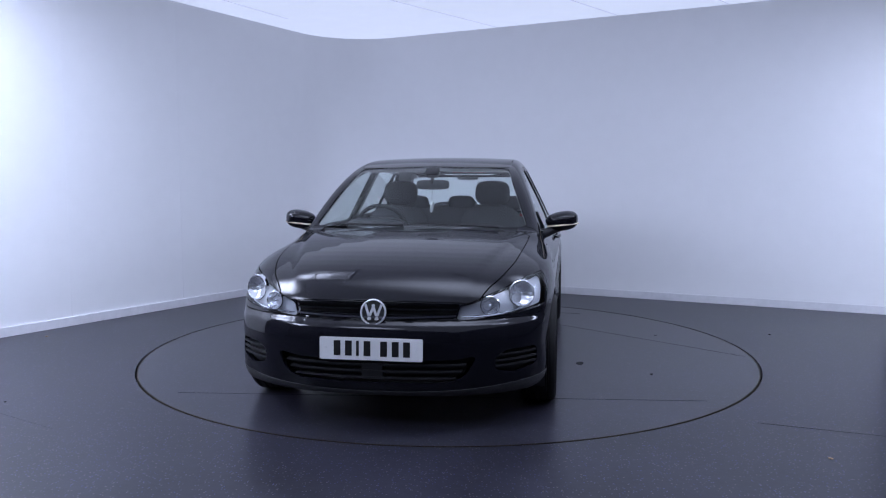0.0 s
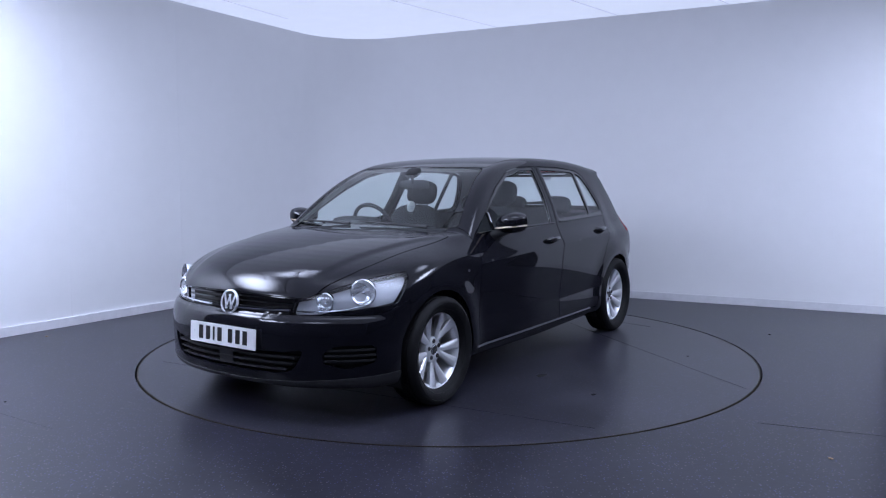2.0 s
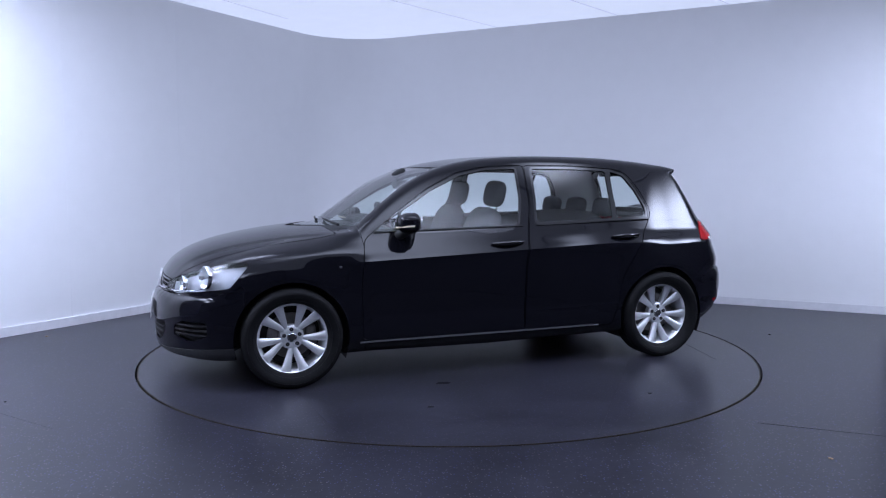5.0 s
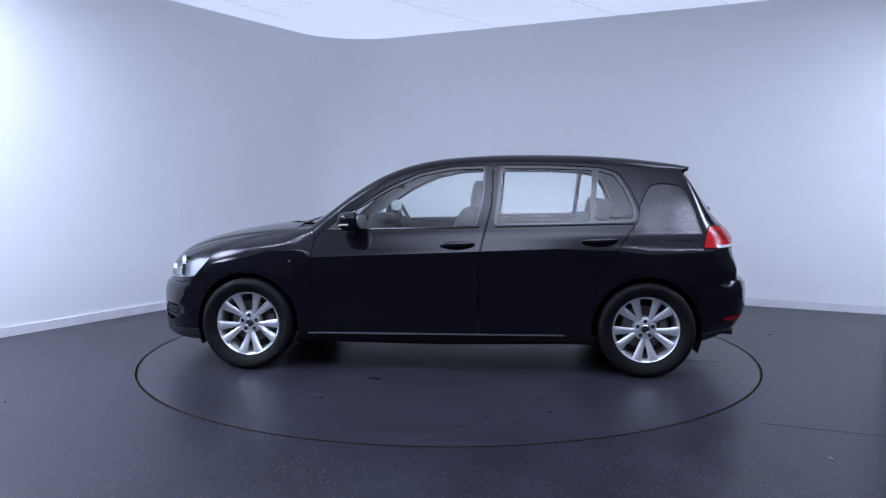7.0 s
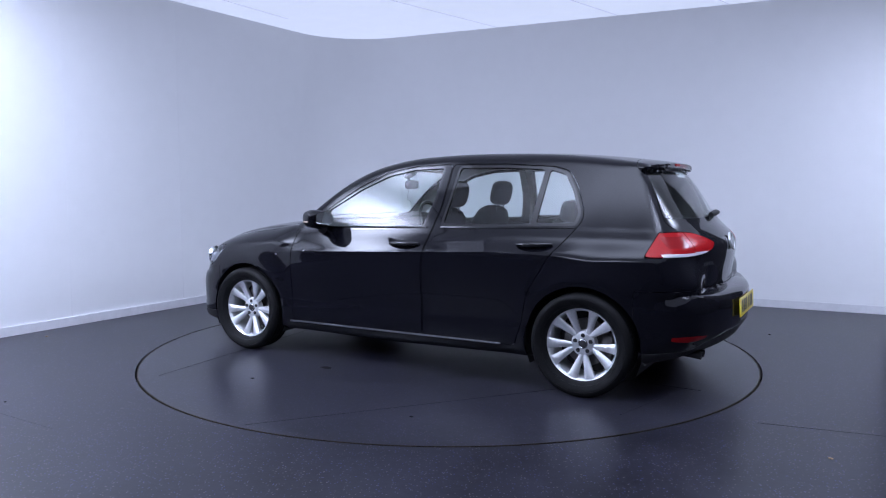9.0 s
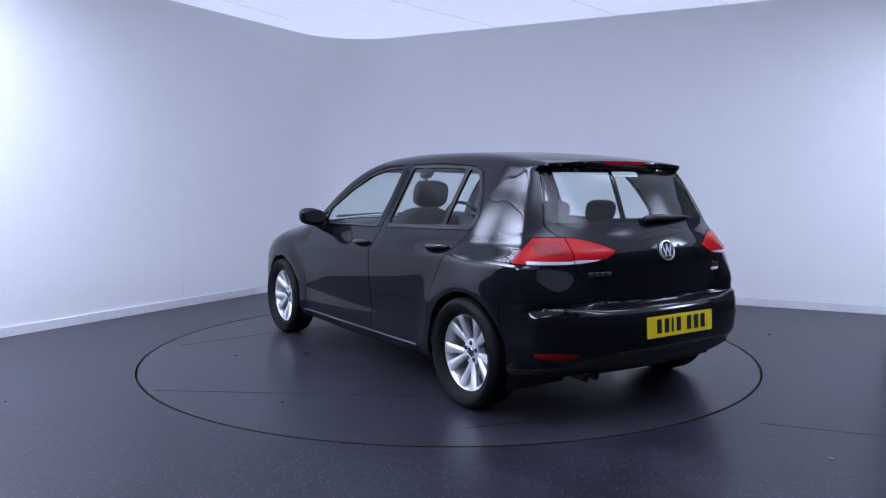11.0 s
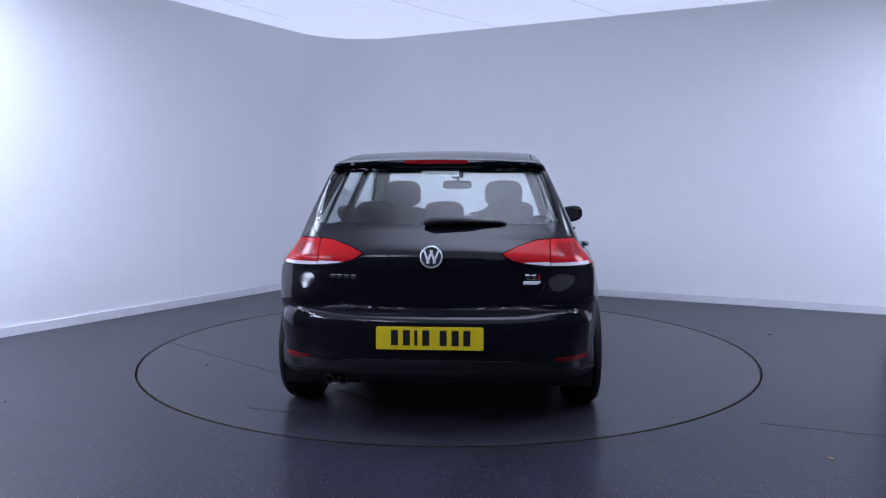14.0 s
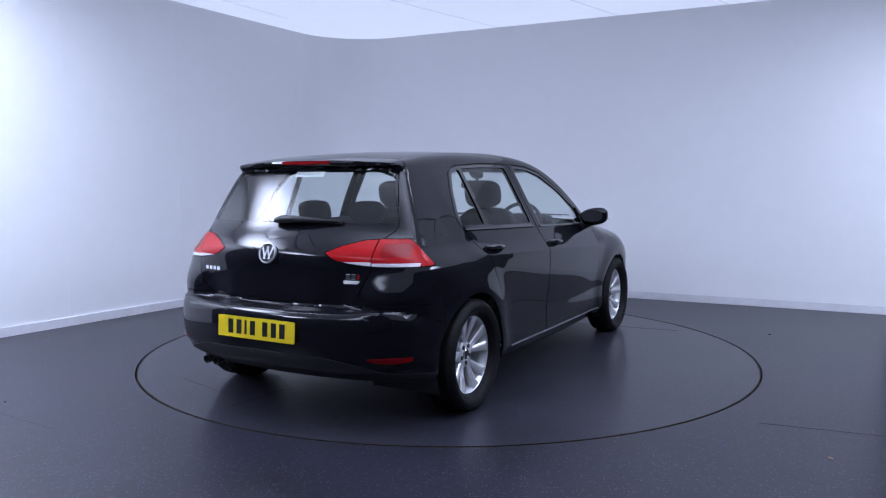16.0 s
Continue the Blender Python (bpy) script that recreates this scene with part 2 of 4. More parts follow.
def room():
    tagged(part("wall_studio", strip(inner_line(0, PALE_END, RIGHT_PALE_END), inner_line(0.12, PALE_END, RIGHT_PALE_END), -0.06, CEIL + 0.1), WALL, smooth=True), "plain pale painted studio wall with a rounded corner", "wall", kind="structure")
    tagged(part("baseboard", strip(inner_line(-0.014, PALE_END, RIGHT_PALE_END), inner_line(-0.001, PALE_END, RIGHT_PALE_END), 0.0, 0.078), BOARD, smooth=True), "pale painted skirting board along the studio wall", "baseboard", kind="structure")
    # joints between the wall's sheets
    line = inner_line(0)
    for d in (2.12, 3.32, 4.52):
        p = CORNER + TO_RIGHT * d
        bm = box(bmesh.new(), (0.004, 0.002, CEIL - 0.1), Matrix.Translation((p.x, p.y, CEIL / 2 + 0.04)) @ Matrix.Rotation(math.atan2(TO_RIGHT.y, TO_RIGHT.x), 4, "Z"))
        tagged(part("trim", bm, WALL), "thin joint strip between pale wall sheets", "trim", kind="structure")
    for d in (2.6, 3.82):
        p = CORNER + TO_LEFT * d
        bm = box(bmesh.new(), (0.004, 0.002, CEIL - 0.1), Matrix.Translation((p.x, p.y, CEIL / 2 + 0.04)) @ Matrix.Rotation(math.atan2(TO_LEFT.y, TO_LEFT.x), 4, "Z"))
        tagged(part("trim", bm, WALL), "thin joint strip between pale wall sheets", "trim", kind="structure")
    a, b = line[0], line[-1]
    far = a + (b - CORNER)
    # unseen dark sheets in place of openings, added to keep the doors' reflections dark
    for name, p, q, mat, label in (("wall_dark_left", a, CORNER + TO_LEFT * PALE_END, DARK_WALL, "added dark wall for the unseen opening at the left"),
                                   ("wall_dark_right", CORNER + TO_RIGHT * RIGHT_PALE_END, b, DARK_WALL, "added dark wall for the unseen opening at the right"),
                                   ("wall_entrance", a, far, DARK_WALL, "added dark wall for the unseen entrance opening"),
                                   ("wall_camera_side", far, b, DARK_WALL, "added unseen dark wall behind the camera")):
        n = (q - p).normalized()
        n = Vector((n.y, -n.x)) * 0.12
        n = n if n.dot((p + q) / 2) > 0 else -n
        tagged(part(name, strip([p, q], [p + n, q + n], -0.06, CEIL + 0.1), mat), label, "wall", kind="structure")
    # ceiling
    bm = bmesh.new()
    out = inner_line(0.06)
    ring = [bm.verts.new((p.x, p.y, CEIL)) for p in out] + [bm.verts.new((far.x, far.y, CEIL))]
    f = bm.faces.new(ring)
    top = bmesh.ops.extrude_face_region(bm, geom=[f])
    for v in [g for g in top["geom"] if isinstance(g, bmesh.types.BMVert)]:
        v.co.z = CEIL + 0.08
    tagged(part("ceiling", bm, CEILING), "white backlit stretch ceiling with thin joints", "ceiling", kind="structure")


def ceiling_seams():
    for s in SEAMS:
        a, b = Vector(s[0]), Vector(s[1])
        d = b - a
        bm = box(bmesh.new(), (d.length, 0.007, 0.004), Matrix.Translation((*((a + b) / 2), CEIL - 0.001)) @ Matrix.Rotation(math.atan2(d.y, d.x), 4, "Z"))
        tagged(part("trim", bm, SEAM), "thin pale joint between ceiling sheets", "trim", kind="structure")


SEAMS = (((-3.2, 0.0), (-1.75, 2.72)), ((-2.0, 0.2), (0.60, 3.24)), ((-0.35, 0.15), (1.83, 2.60)), ((1.3, 0.35), (2.85, 2.12)), ((3.05, 1.10), (3.55, 1.76)))


def light_panel(x, y, sx, sy, turn, mat):
    """An added lit ceiling panel, out of view, in a slim white frame."""
    thing = tagged(new("added_ceiling_panel"), "added bright white rectangular ceiling panel, out of view", "ceiling light", "ceiling light panels")
    thing.matrix_basis = pose(x, y, CEIL - 0.012, 0, 0, turn)
    bm = bmesh.new()
    for w, h, px, py in ((sx + 0.06, 0.03, 0, sy / 2 + 0.015), (sx + 0.06, 0.03, 0, -sy / 2 - 0.015), (0.03, sy, sx / 2 + 0.015, 0), (0.03, sy, -sx / 2 - 0.015, 0)):
        box(bm, (w, h, 0.022), Matrix.Translation((px, py, 0.0)))
    part("frame", bm, FRAME_WHITE, thing)
    part("diffuser", box(bmesh.new(), (sx, sy, 0.016), Matrix.Translation((0, 0, 0.002))), mat, thing)


room()
ceiling_seams()
# all out of view: placed for the car's reflections and to brighten the walls
for row in ((2.6, -2.75, 1.6, 1.0, -12, SMALL_PANEL), (2.05, -0.85, 1.6, 1.0, -12, SMALL_PANEL), (-1.95, -0.75, 1.6, 1.0, -12, SMALL_PANEL), (-1.9, -4.9, 2.6, 2.0, -26, PANEL), (0.5, -2.35, 5.2, 2.5, -12, WIDE_PANEL),
            (-3.55, -1.35, 3.0, 2.2, 59, LEFT_PANEL), (-4.9, -3.9, 3.0, 2.2, 59, LEFT_PANEL), (4.9, -0.9, 3.0, 2.2, -26, WALL_PANEL)):
    light_panel(*row)

# ---- floor and turntable ----
RING = 2.219


def floors():
    bm = bmesh.new()
    n = 128
    inner = [bm.verts.new(((RING + 0.009) * math.cos(2 * math.pi * i / n), (RING + 0.009) * math.sin(2 * math.pi * i / n), 0)) for i in range(n)]
    lip = [bm.verts.new((v.co.x, v.co.y, -0.08)) for v in inner]
    outer = [bm.verts.new((16 * math.cos(2 * math.pi * i / n), 16 * math.sin(2 * math.pi * i / n), 0)) for i in range(n)]
    for i in range(n):
        j = (i + 1) % n
        bm.faces.new((inner[i], inner[j], outer[j], outer[i]))
        bm.faces.new((inner[i], lip[i], lip[j], inner[j]))
    ground = tagged(part("floor", bm, FLOOR), "dark flecked vinyl studio floor with a soft sheen", "floor", kind="structure")
    for (x0, y0), (x1, y1) in (((-3.4, -1.12), (-2.02, -1.96)), ((1.62, -1.85), (3.2, -2.45))):
        d = math.hypot(x1 - x0, y1 - y0)
        m = Matrix.Translation(((x0 + x1) / 2, (y0 + y1) / 2, 0.0005)) @ Matrix.Rotation(math.atan2(y1 - y0, x1 - x0), 4, "Z")
        part("seam", box(bmesh.new(), (d, 0.004, 0.002), m), SCUFF, ground, "faint welded joint line")
    tagged(part("pit", turned(bmesh.new(), [(0.01, -0.09), (2.4, -0.09)], Matrix(), 64), PIT), "dark pit below the turntable", "floor", kind="structure")
    thing = tagged(new("turntable"), "round dark vinyl-topped vehicle turntable flush with the floor", "turntable")
    part("deck", turned(bmesh.new(), [(0.001, -0.07), (RING - 0.012, -0.07), (RING - 0.012, 0.0), (0.001, 0.0)], Matrix(), 160), DISC, thing)
    part("edge_band", turned(bmesh.new(), [(RING - 0.010, -0.05), (RING - 0.005, -0.05), (RING - 0.005, 0.0008), (RING - 0.010, 0.0008)], Matrix(), 160, True), BRASS, thing, "thin worn metal edge band")
    for (x0, y0), (x1, y1), w in DISC_SEAMS:
        d = math.hypot(x1 - x0, y1 - y0)
        m = Matrix.Translation(((x0 + x1) / 2, (y0 + y1) / 2, 0.0005)) @ Matrix.Rotation(math.atan2(y1 - y0, x1 - x0), 4, "Z")
        part("seam", box(bmesh.new(), (d, w, 0.002), m), SCUFF, thing, "faint welded joint line")
    for x, y, rx, ry in ((0.385, 0.99, 0.045, 0.028), (0.62, 1.45, 0.018, 0.012), (-0.70, 1.62, 0.012, 0.010)):
        ring = [(rx * math.cos(a) * (1 + 0.2 * math.sin(3 * a + x)), ry * math.sin(a) * (1 + 0.2 * math.cos(2 * a + y))) for a in [2 * math.pi * i / 14 for i in range(14)]]
        part("stain", prism(bmesh.new(), ring, Matrix.Translation((x, y, 0.0004)), 0.0016), PIT, thing, "small dark stain")
    return thing


DISC_SEAMS = (((-0.02, 2.17), (-1.60, 0.16), 0.007), ((-1.94, 0.31), (-1.53, 0.29), 0.010), ((-1.66, 1.02), (-1.79, 0.50), 0.006), ((1.20, 1.70), (1.52, -1.40), 0.005))

def scraps():
    """Tiny bits of litter on the floor."""
    for x, y, r, mat, label in ((1.74, -2.37, 0.010, SCRAP, "tiny tan scrap of card on the floor"), (-3.29, 0.38, 0.012, SCRAP, "tiny tan scrap of card on the floor"),
                                (2.66, 0.47, 0.009, PIT, "tiny black rubber crumb on the floor"), (-2.54, -1.49, 0.008, PIT, "tiny black rubber crumb on the floor")):
        bm = blob(bmesh.new(), (2.4 * r, 1.5 * r, 0.006), Matrix.Translation((x, y, 0.003)) @ Matrix.Rotation(x * 3, 4, "Z"), 3, 10, 6)
        tagged(part("floor_scrap", bm, mat), label, "litter", "scraps on the floor")


scraps()
TURNTABLE = floors()

# ---- car body as one smooth form, cut into panels ----
def spline(points, n=8):
    """A smooth line through points (Catmull-Rom); a point given twice stays a corner."""
    p = np.array(points, float)
    out = []
    for i in range(len(p) - 1):
        a, b, c, d = p[max(i - 1, 0)], p[i], p[i + 1], p[min(i + 2, len(p) - 1)]
        if np.allclose(b, c):
            continue
        a = b if np.allclose(a, b) else a
        d = c if np.allclose(d, c) else d
        for k in range(n):
            t = k / n
            out.append(0.5 * (2 * b + (c - a) * t + (2 * a - 5 * b + 4 * c - d) * t * t + (3 * b - a - 3 * c + d) * t ** 3))
    return np.array(out + [p[-1]])


def curve(xs, ys):
    """A smooth function of one number through the given values."""
    line = spline(list(zip(xs, ys)), 12)
    order = np.argsort(line[:, 0], kind="stable")
    gx, gy = line[order, 0], line[order, 1]
    return lambda v: np.interp(v, gx, gy)


def outline_distance(px, pz, line):
    """Signed distance to a closed outline, negative inside."""
    px, pz = np.asarray(px, float), np.asarray(pz, float)
    best = np.full(px.shape, 1e9)
    inside = np.zeros(px.shape, bool)
    for (ax, az), (bx, bz) in zip(line, np.roll(line, -1, 0)):
        dx, dz = bx - ax, bz - az
        ll = dx * dx + dz * dz
        if ll < 1e-12:
            continue
        t = np.clip(((px - ax) * dx + (pz - az) * dz) / ll, 0, 1)
        best = np.minimum(best, (px - ax - t * dx) ** 2 + (pz - az - t * dz) ** 2)
        if az != bz:
            inside ^= ((az > pz) != (bz > pz)) & (px < dx * (pz - az) / dz + ax)
    return np.where(inside, -1, 1) * np.sqrt(best)


NOSE = [(2.00, 0.185), (2.085, 0.20), (2.118, 0.235), (2.128, 0.30), (2.132, 0.40), (2.130, 0.49), (2.112, 0.550), (2.085, 0.572), (2.075, 0.62), (2.070, 0.655), (2.045, 0.70)]
HOOD = [(1.99, 0.760), (1.88, 0.824), (1.70, 0.882), (1.45, 0.930), (1.24, 0.956), (1.08, 0.970), (0.985, 0.980)]
ROOF = [(0.985, 0.980), (0.83, 1.082), (0.65, 1.200), (0.50, 1.287), (0.36, 1.350), (0.22, 1.394), (0.06, 1.425), (-0.12, 1.444), (-0.40, 1.456), (-0.70, 1.456),
        (-1.00, 1.447), (-1.28, 1.427), (-1.48, 1.405), (-1.60, 1.390), (-1.688, 1.373), (-1.688, 1.373)]
TAIL = [(-1.688, 1.373), (-1.680, 1.352), (-1.680, 1.352), (-1.640, 1.336), (-1.640, 1.336), (-1.66, 1.32), (-1.73, 1.235), (-1.82, 1.105), (-1.88, 1.020), (-1.945, 0.955), (-1.990, 0.890), (-1.993, 0.80), (-1.980, 0.70), (-1.975, 0.640), (-1.982, 0.625),
        (-2.040, 0.612), (-2.078, 0.590), (-2.090, 0.54), (-2.092, 0.45), (-2.080, 0.385), (-2.045, 0.335), (-2.02, 0.300), (-1.90, 0.240), (-1.75, 0.215), (-1.75, 0.215)]
SIDE_LINE = np.concatenate([spline(NOSE + HOOD, 6), spline(ROOF, 6), spline(TAIL, 6), np.array([(-1.2, 0.19), (0.0, 0.175), (1.5, 0.18)])])
PLAN = curve([-2.3, -2.1, -1.85, -1.6, -1.3, -1.0, -0.5, 0.3, 0.8, 1.2, 1.5, 1.75, 2.0, 2.3], [0.69, 0.745, 0.812, 0.859, 0.881, 0.886, 0.886, 0.880, 0.870, 0.868, 0.862, 0.845, 0.815, 0.77])
LOWER = curve([0.0, 0.15, 0.22, 0.27, 0.33, 0.42, 0.42, 0.58, 0.70, 0.79, 0.82, 0.82, 0.84, 0.90, 0.97, 1.05, 1.6],
              [-0.09, -0.065, -0.045, -0.030, -0.027, -0.031, -0.031, -0.014, -0.005, -0.001, 0.001, 0.001, -0.010, -0.038, -0.070, -0.100, -0.30])
SOFT_SIDE = curve([0.0, 0.50, 0.60, 0.70, 0.79, 0.84, 0.90, 0.97, 1.05, 1.6], [-0.026, -0.026, -0.012, -0.006, -0.009, -0.018, -0.036, -0.066, -0.100, -0.30])
BELT = curve([-2.3, -2.0, -1.6, -1.2, -0.6, 0.0, 0.5, 0.9, 1.2, 2.3], [0.655, 0.708, 0.757, 0.780, 0.800, 0.803, 0.79, 0.765, 0.74, 0.70])


def smooth_step(v, a, b):
    t = np.clip((v - a) / (b - a), 0, 1)
    return t * t * (3 - 2 * t)


def soft_max(a, b, r):
    h = np.maximum(r - np.abs(a - b), 0) / r
    return np.maximum(a, b) + h * h * r * 0.25


def crease(x):
    """The height of the sharp line along the flanks."""
    return 0.800 - 0.042 * np.clip(x, -1.7, 1.0)


def half_width(x, z):
    # the sharp line fades into the wings at both ends
    fade = np.maximum(smooth_step(-x, 1.10, 1.38), smooth_step(x, 0.80, 1.02)) * smooth_step(z, 0.5, 0.66)
    low = PLAN(x) + LOWER(z + (0.82 - crease(x)) * smooth_step(z, 0.5, 0.72)) * (1 - fade) + SOFT_SIDE(z) * fade
    # flared lips round the wheels
    for wx in (1.3185, -1.3185):
        d = np.sqrt((x - wx) ** 2 + (z - 0.31) ** 2)
        low = low - 0.004 * np.exp(-((x - wx) / 0.4) ** 2) + 0.022 * np.exp(-((d - 0.36) / 0.095) ** 2)
    high = BELT(x) - 0.46 * (z - 0.965) - 0.10 * np.maximum(z - 0.965, 0) ** 2
    # a shelf below the side glass
    r = 0.03 + 0.07 * smooth_step(-x, 1.15, 1.45) + 0.10 * smooth_step(x, 0.8, 1.1)
    return -soft_max(-low, -high, r) * smooth_step(z, 0.80, 0.93) + low * (1 - smooth_step(z, 0.80, 0.93))


def bowed(x, y, z):
    """The place in the side outline that belongs to a point off the middle."""
    y2 = y * y
    front = smooth_step(x, 0.2, 2.0)
    back = smooth_step(-x, 1.0, 1.9)
    bx = x + front * (0.20 * y2 + 0.46 * y2 * y2) - back * (0.20 * y2 + 0.19 * y2 * y2)
    up = smooth_step(z, 0.6, 0.9)
    ay = np.abs(y)
    # the wings lie a little lower than the bonnet's raised middle
    wing = smooth_step(ay - 0.66 + 0.22 * (x - 1.0), 0.0, 0.05) * smooth_step(x, 0.95, 1.15)
    bz = z + up * (0.06 * y2 + 0.010 * wing)
    # the ledge over the rear bumper dies away towards the corners
    bx = bx + 0.075 * back * smooth_step(ay, 0.42, 0.68) * smooth_step(z, 0.590, 0.635) * (1 - smooth_step(z, 0.66, 0.84))
    return bx, bz


CELL = 0.005
GX, GZ = np.arange(-2.6, 3.0, CELL), np.arange(-0.2, 1.8, CELL)
TABLE = outline_distance(*np.meshgrid(GX, GZ, indexing="ij"), SIDE_LINE[::2])


def side_distance(bx, bz):
    """The outline's distance, read from the table."""
    u, w = np.clip((bx - GX[0]) / CELL, 0, len(GX) - 2.001), np.clip((bz - GZ[0]) / CELL, 0, len(GZ) - 2.001)
    i, k = u.astype(int), w.astype(int)
    u, w = u - i, w - k
    return (TABLE[i, k] * (1 - u) + TABLE[i + 1, k] * u) * (1 - w) + (TABLE[i, k + 1] * (1 - u) + TABLE[i + 1, k + 1] * u) * w


def body_form(x, y, z):
    bx, bz = bowed(x, y, z)
    d = side_distance(bx, bz)
    s = (np.abs(y) - half_width(x, z)) * 0.93
    r = 0.05 + 0.07 * smooth_step(x, 0.9, 1.3) * smooth_step(z, 0.55, 0.75) + 0.05 * smooth_step(-x, 1.5, 1.8) * (1 - smooth_step(z, 1.0, 1.3)) - 0.022 * smooth_step(-x, 1.4, 1.6) * smooth_step(z, 1.2, 1.3)
    return soft_max(d, s, r)


def surface_net(step):
    """The form's half skin as points and four-sided faces."""
    xs, ys, zs = np.arange(-2.16, 2.2, step), np.arange(-1.5 * step, 0.97, step), np.arange(0.10, 1.53, step)
    f = body_form(*np.meshgrid(xs, ys, zs, indexing="ij"))
    neg = f < 0
    n = np.array(f.shape) - 1
    corners = [(a, b, c) for a in (0, 1) for b in (0, 1) for c in (0, 1)]
    cut = lambda arr, o: arr[o[0]:o[0] + n[0], o[1]:o[1] + n[1], o[2]:o[2] + n[2]]
    count = sum(cut(neg, o).astype(int) for o in corners)
    act = (count > 0) & (count < 8)
    cells = np.argwhere(act)
    index = np.full(f.shape, -1)
    index[tuple(cells.T)] = np.arange(len(cells))
    v = np.stack([xs[cells[:, 0]], ys[cells[:, 1]], zs[cells[:, 2]]], 1) + step / 2
    faces = []
    for ax in range(3):
        o = [0, 0, 0]
        o[ax] = 1
        a = neg[1:-1, 1:-1, 1:-1]
        b = neg[1 + o[0]:neg.shape[0] - 1 + o[0], 1 + o[1]:neg.shape[1] - 1 + o[1], 1 + o[2]:neg.shape[2] - 1 + o[2]]
        for sgn in (0, 1):
            e = np.argwhere((a & ~b) if sgn == 0 else (~a & b)) + 1
            u, w = [np.eye(3, dtype=int)[(ax + k) % 3] for k in (1, 2)]
            q = [index[tuple((e - d).T)] for d in (0 * u, u, u + w, w)]
            q = np.stack(q if sgn == 0 else q[::-1], 1)
            faces.append(q)
    faces = np.concatenate(faces)
    faces = faces[(faces >= 0).all(1)]
    for k in range(7):
        g = gradient(v)
        d = body_form(*v.T)
        v = v - 0.9 * g * (d / np.maximum((g * g).sum(1), 0.2))[:, None]
        if k in (1, 3):
            # even the net out along the skin
            s, c = np.zeros_like(v), np.zeros(len(v))
            for i in range(4):
                np.add.at(s, faces[:, i], v[faces[:, (i + 1) % 4]])
                np.add.at(c, faces[:, i], 1)
            v = np.where(c[:, None] > 3, 0.5 * v + 0.5 * s / np.maximum(c, 1)[:, None], v)
    return v, [list(q) for q in faces]


def gradient(v, h=0.002):
    out = np.empty_like(v)
    for k in range(3):
        e = np.zeros(3)
        e[k] = h
        out[:, k] = (body_form(*(v + e).T) - body_form(*(v - e).T)) / (2 * h)
    return out


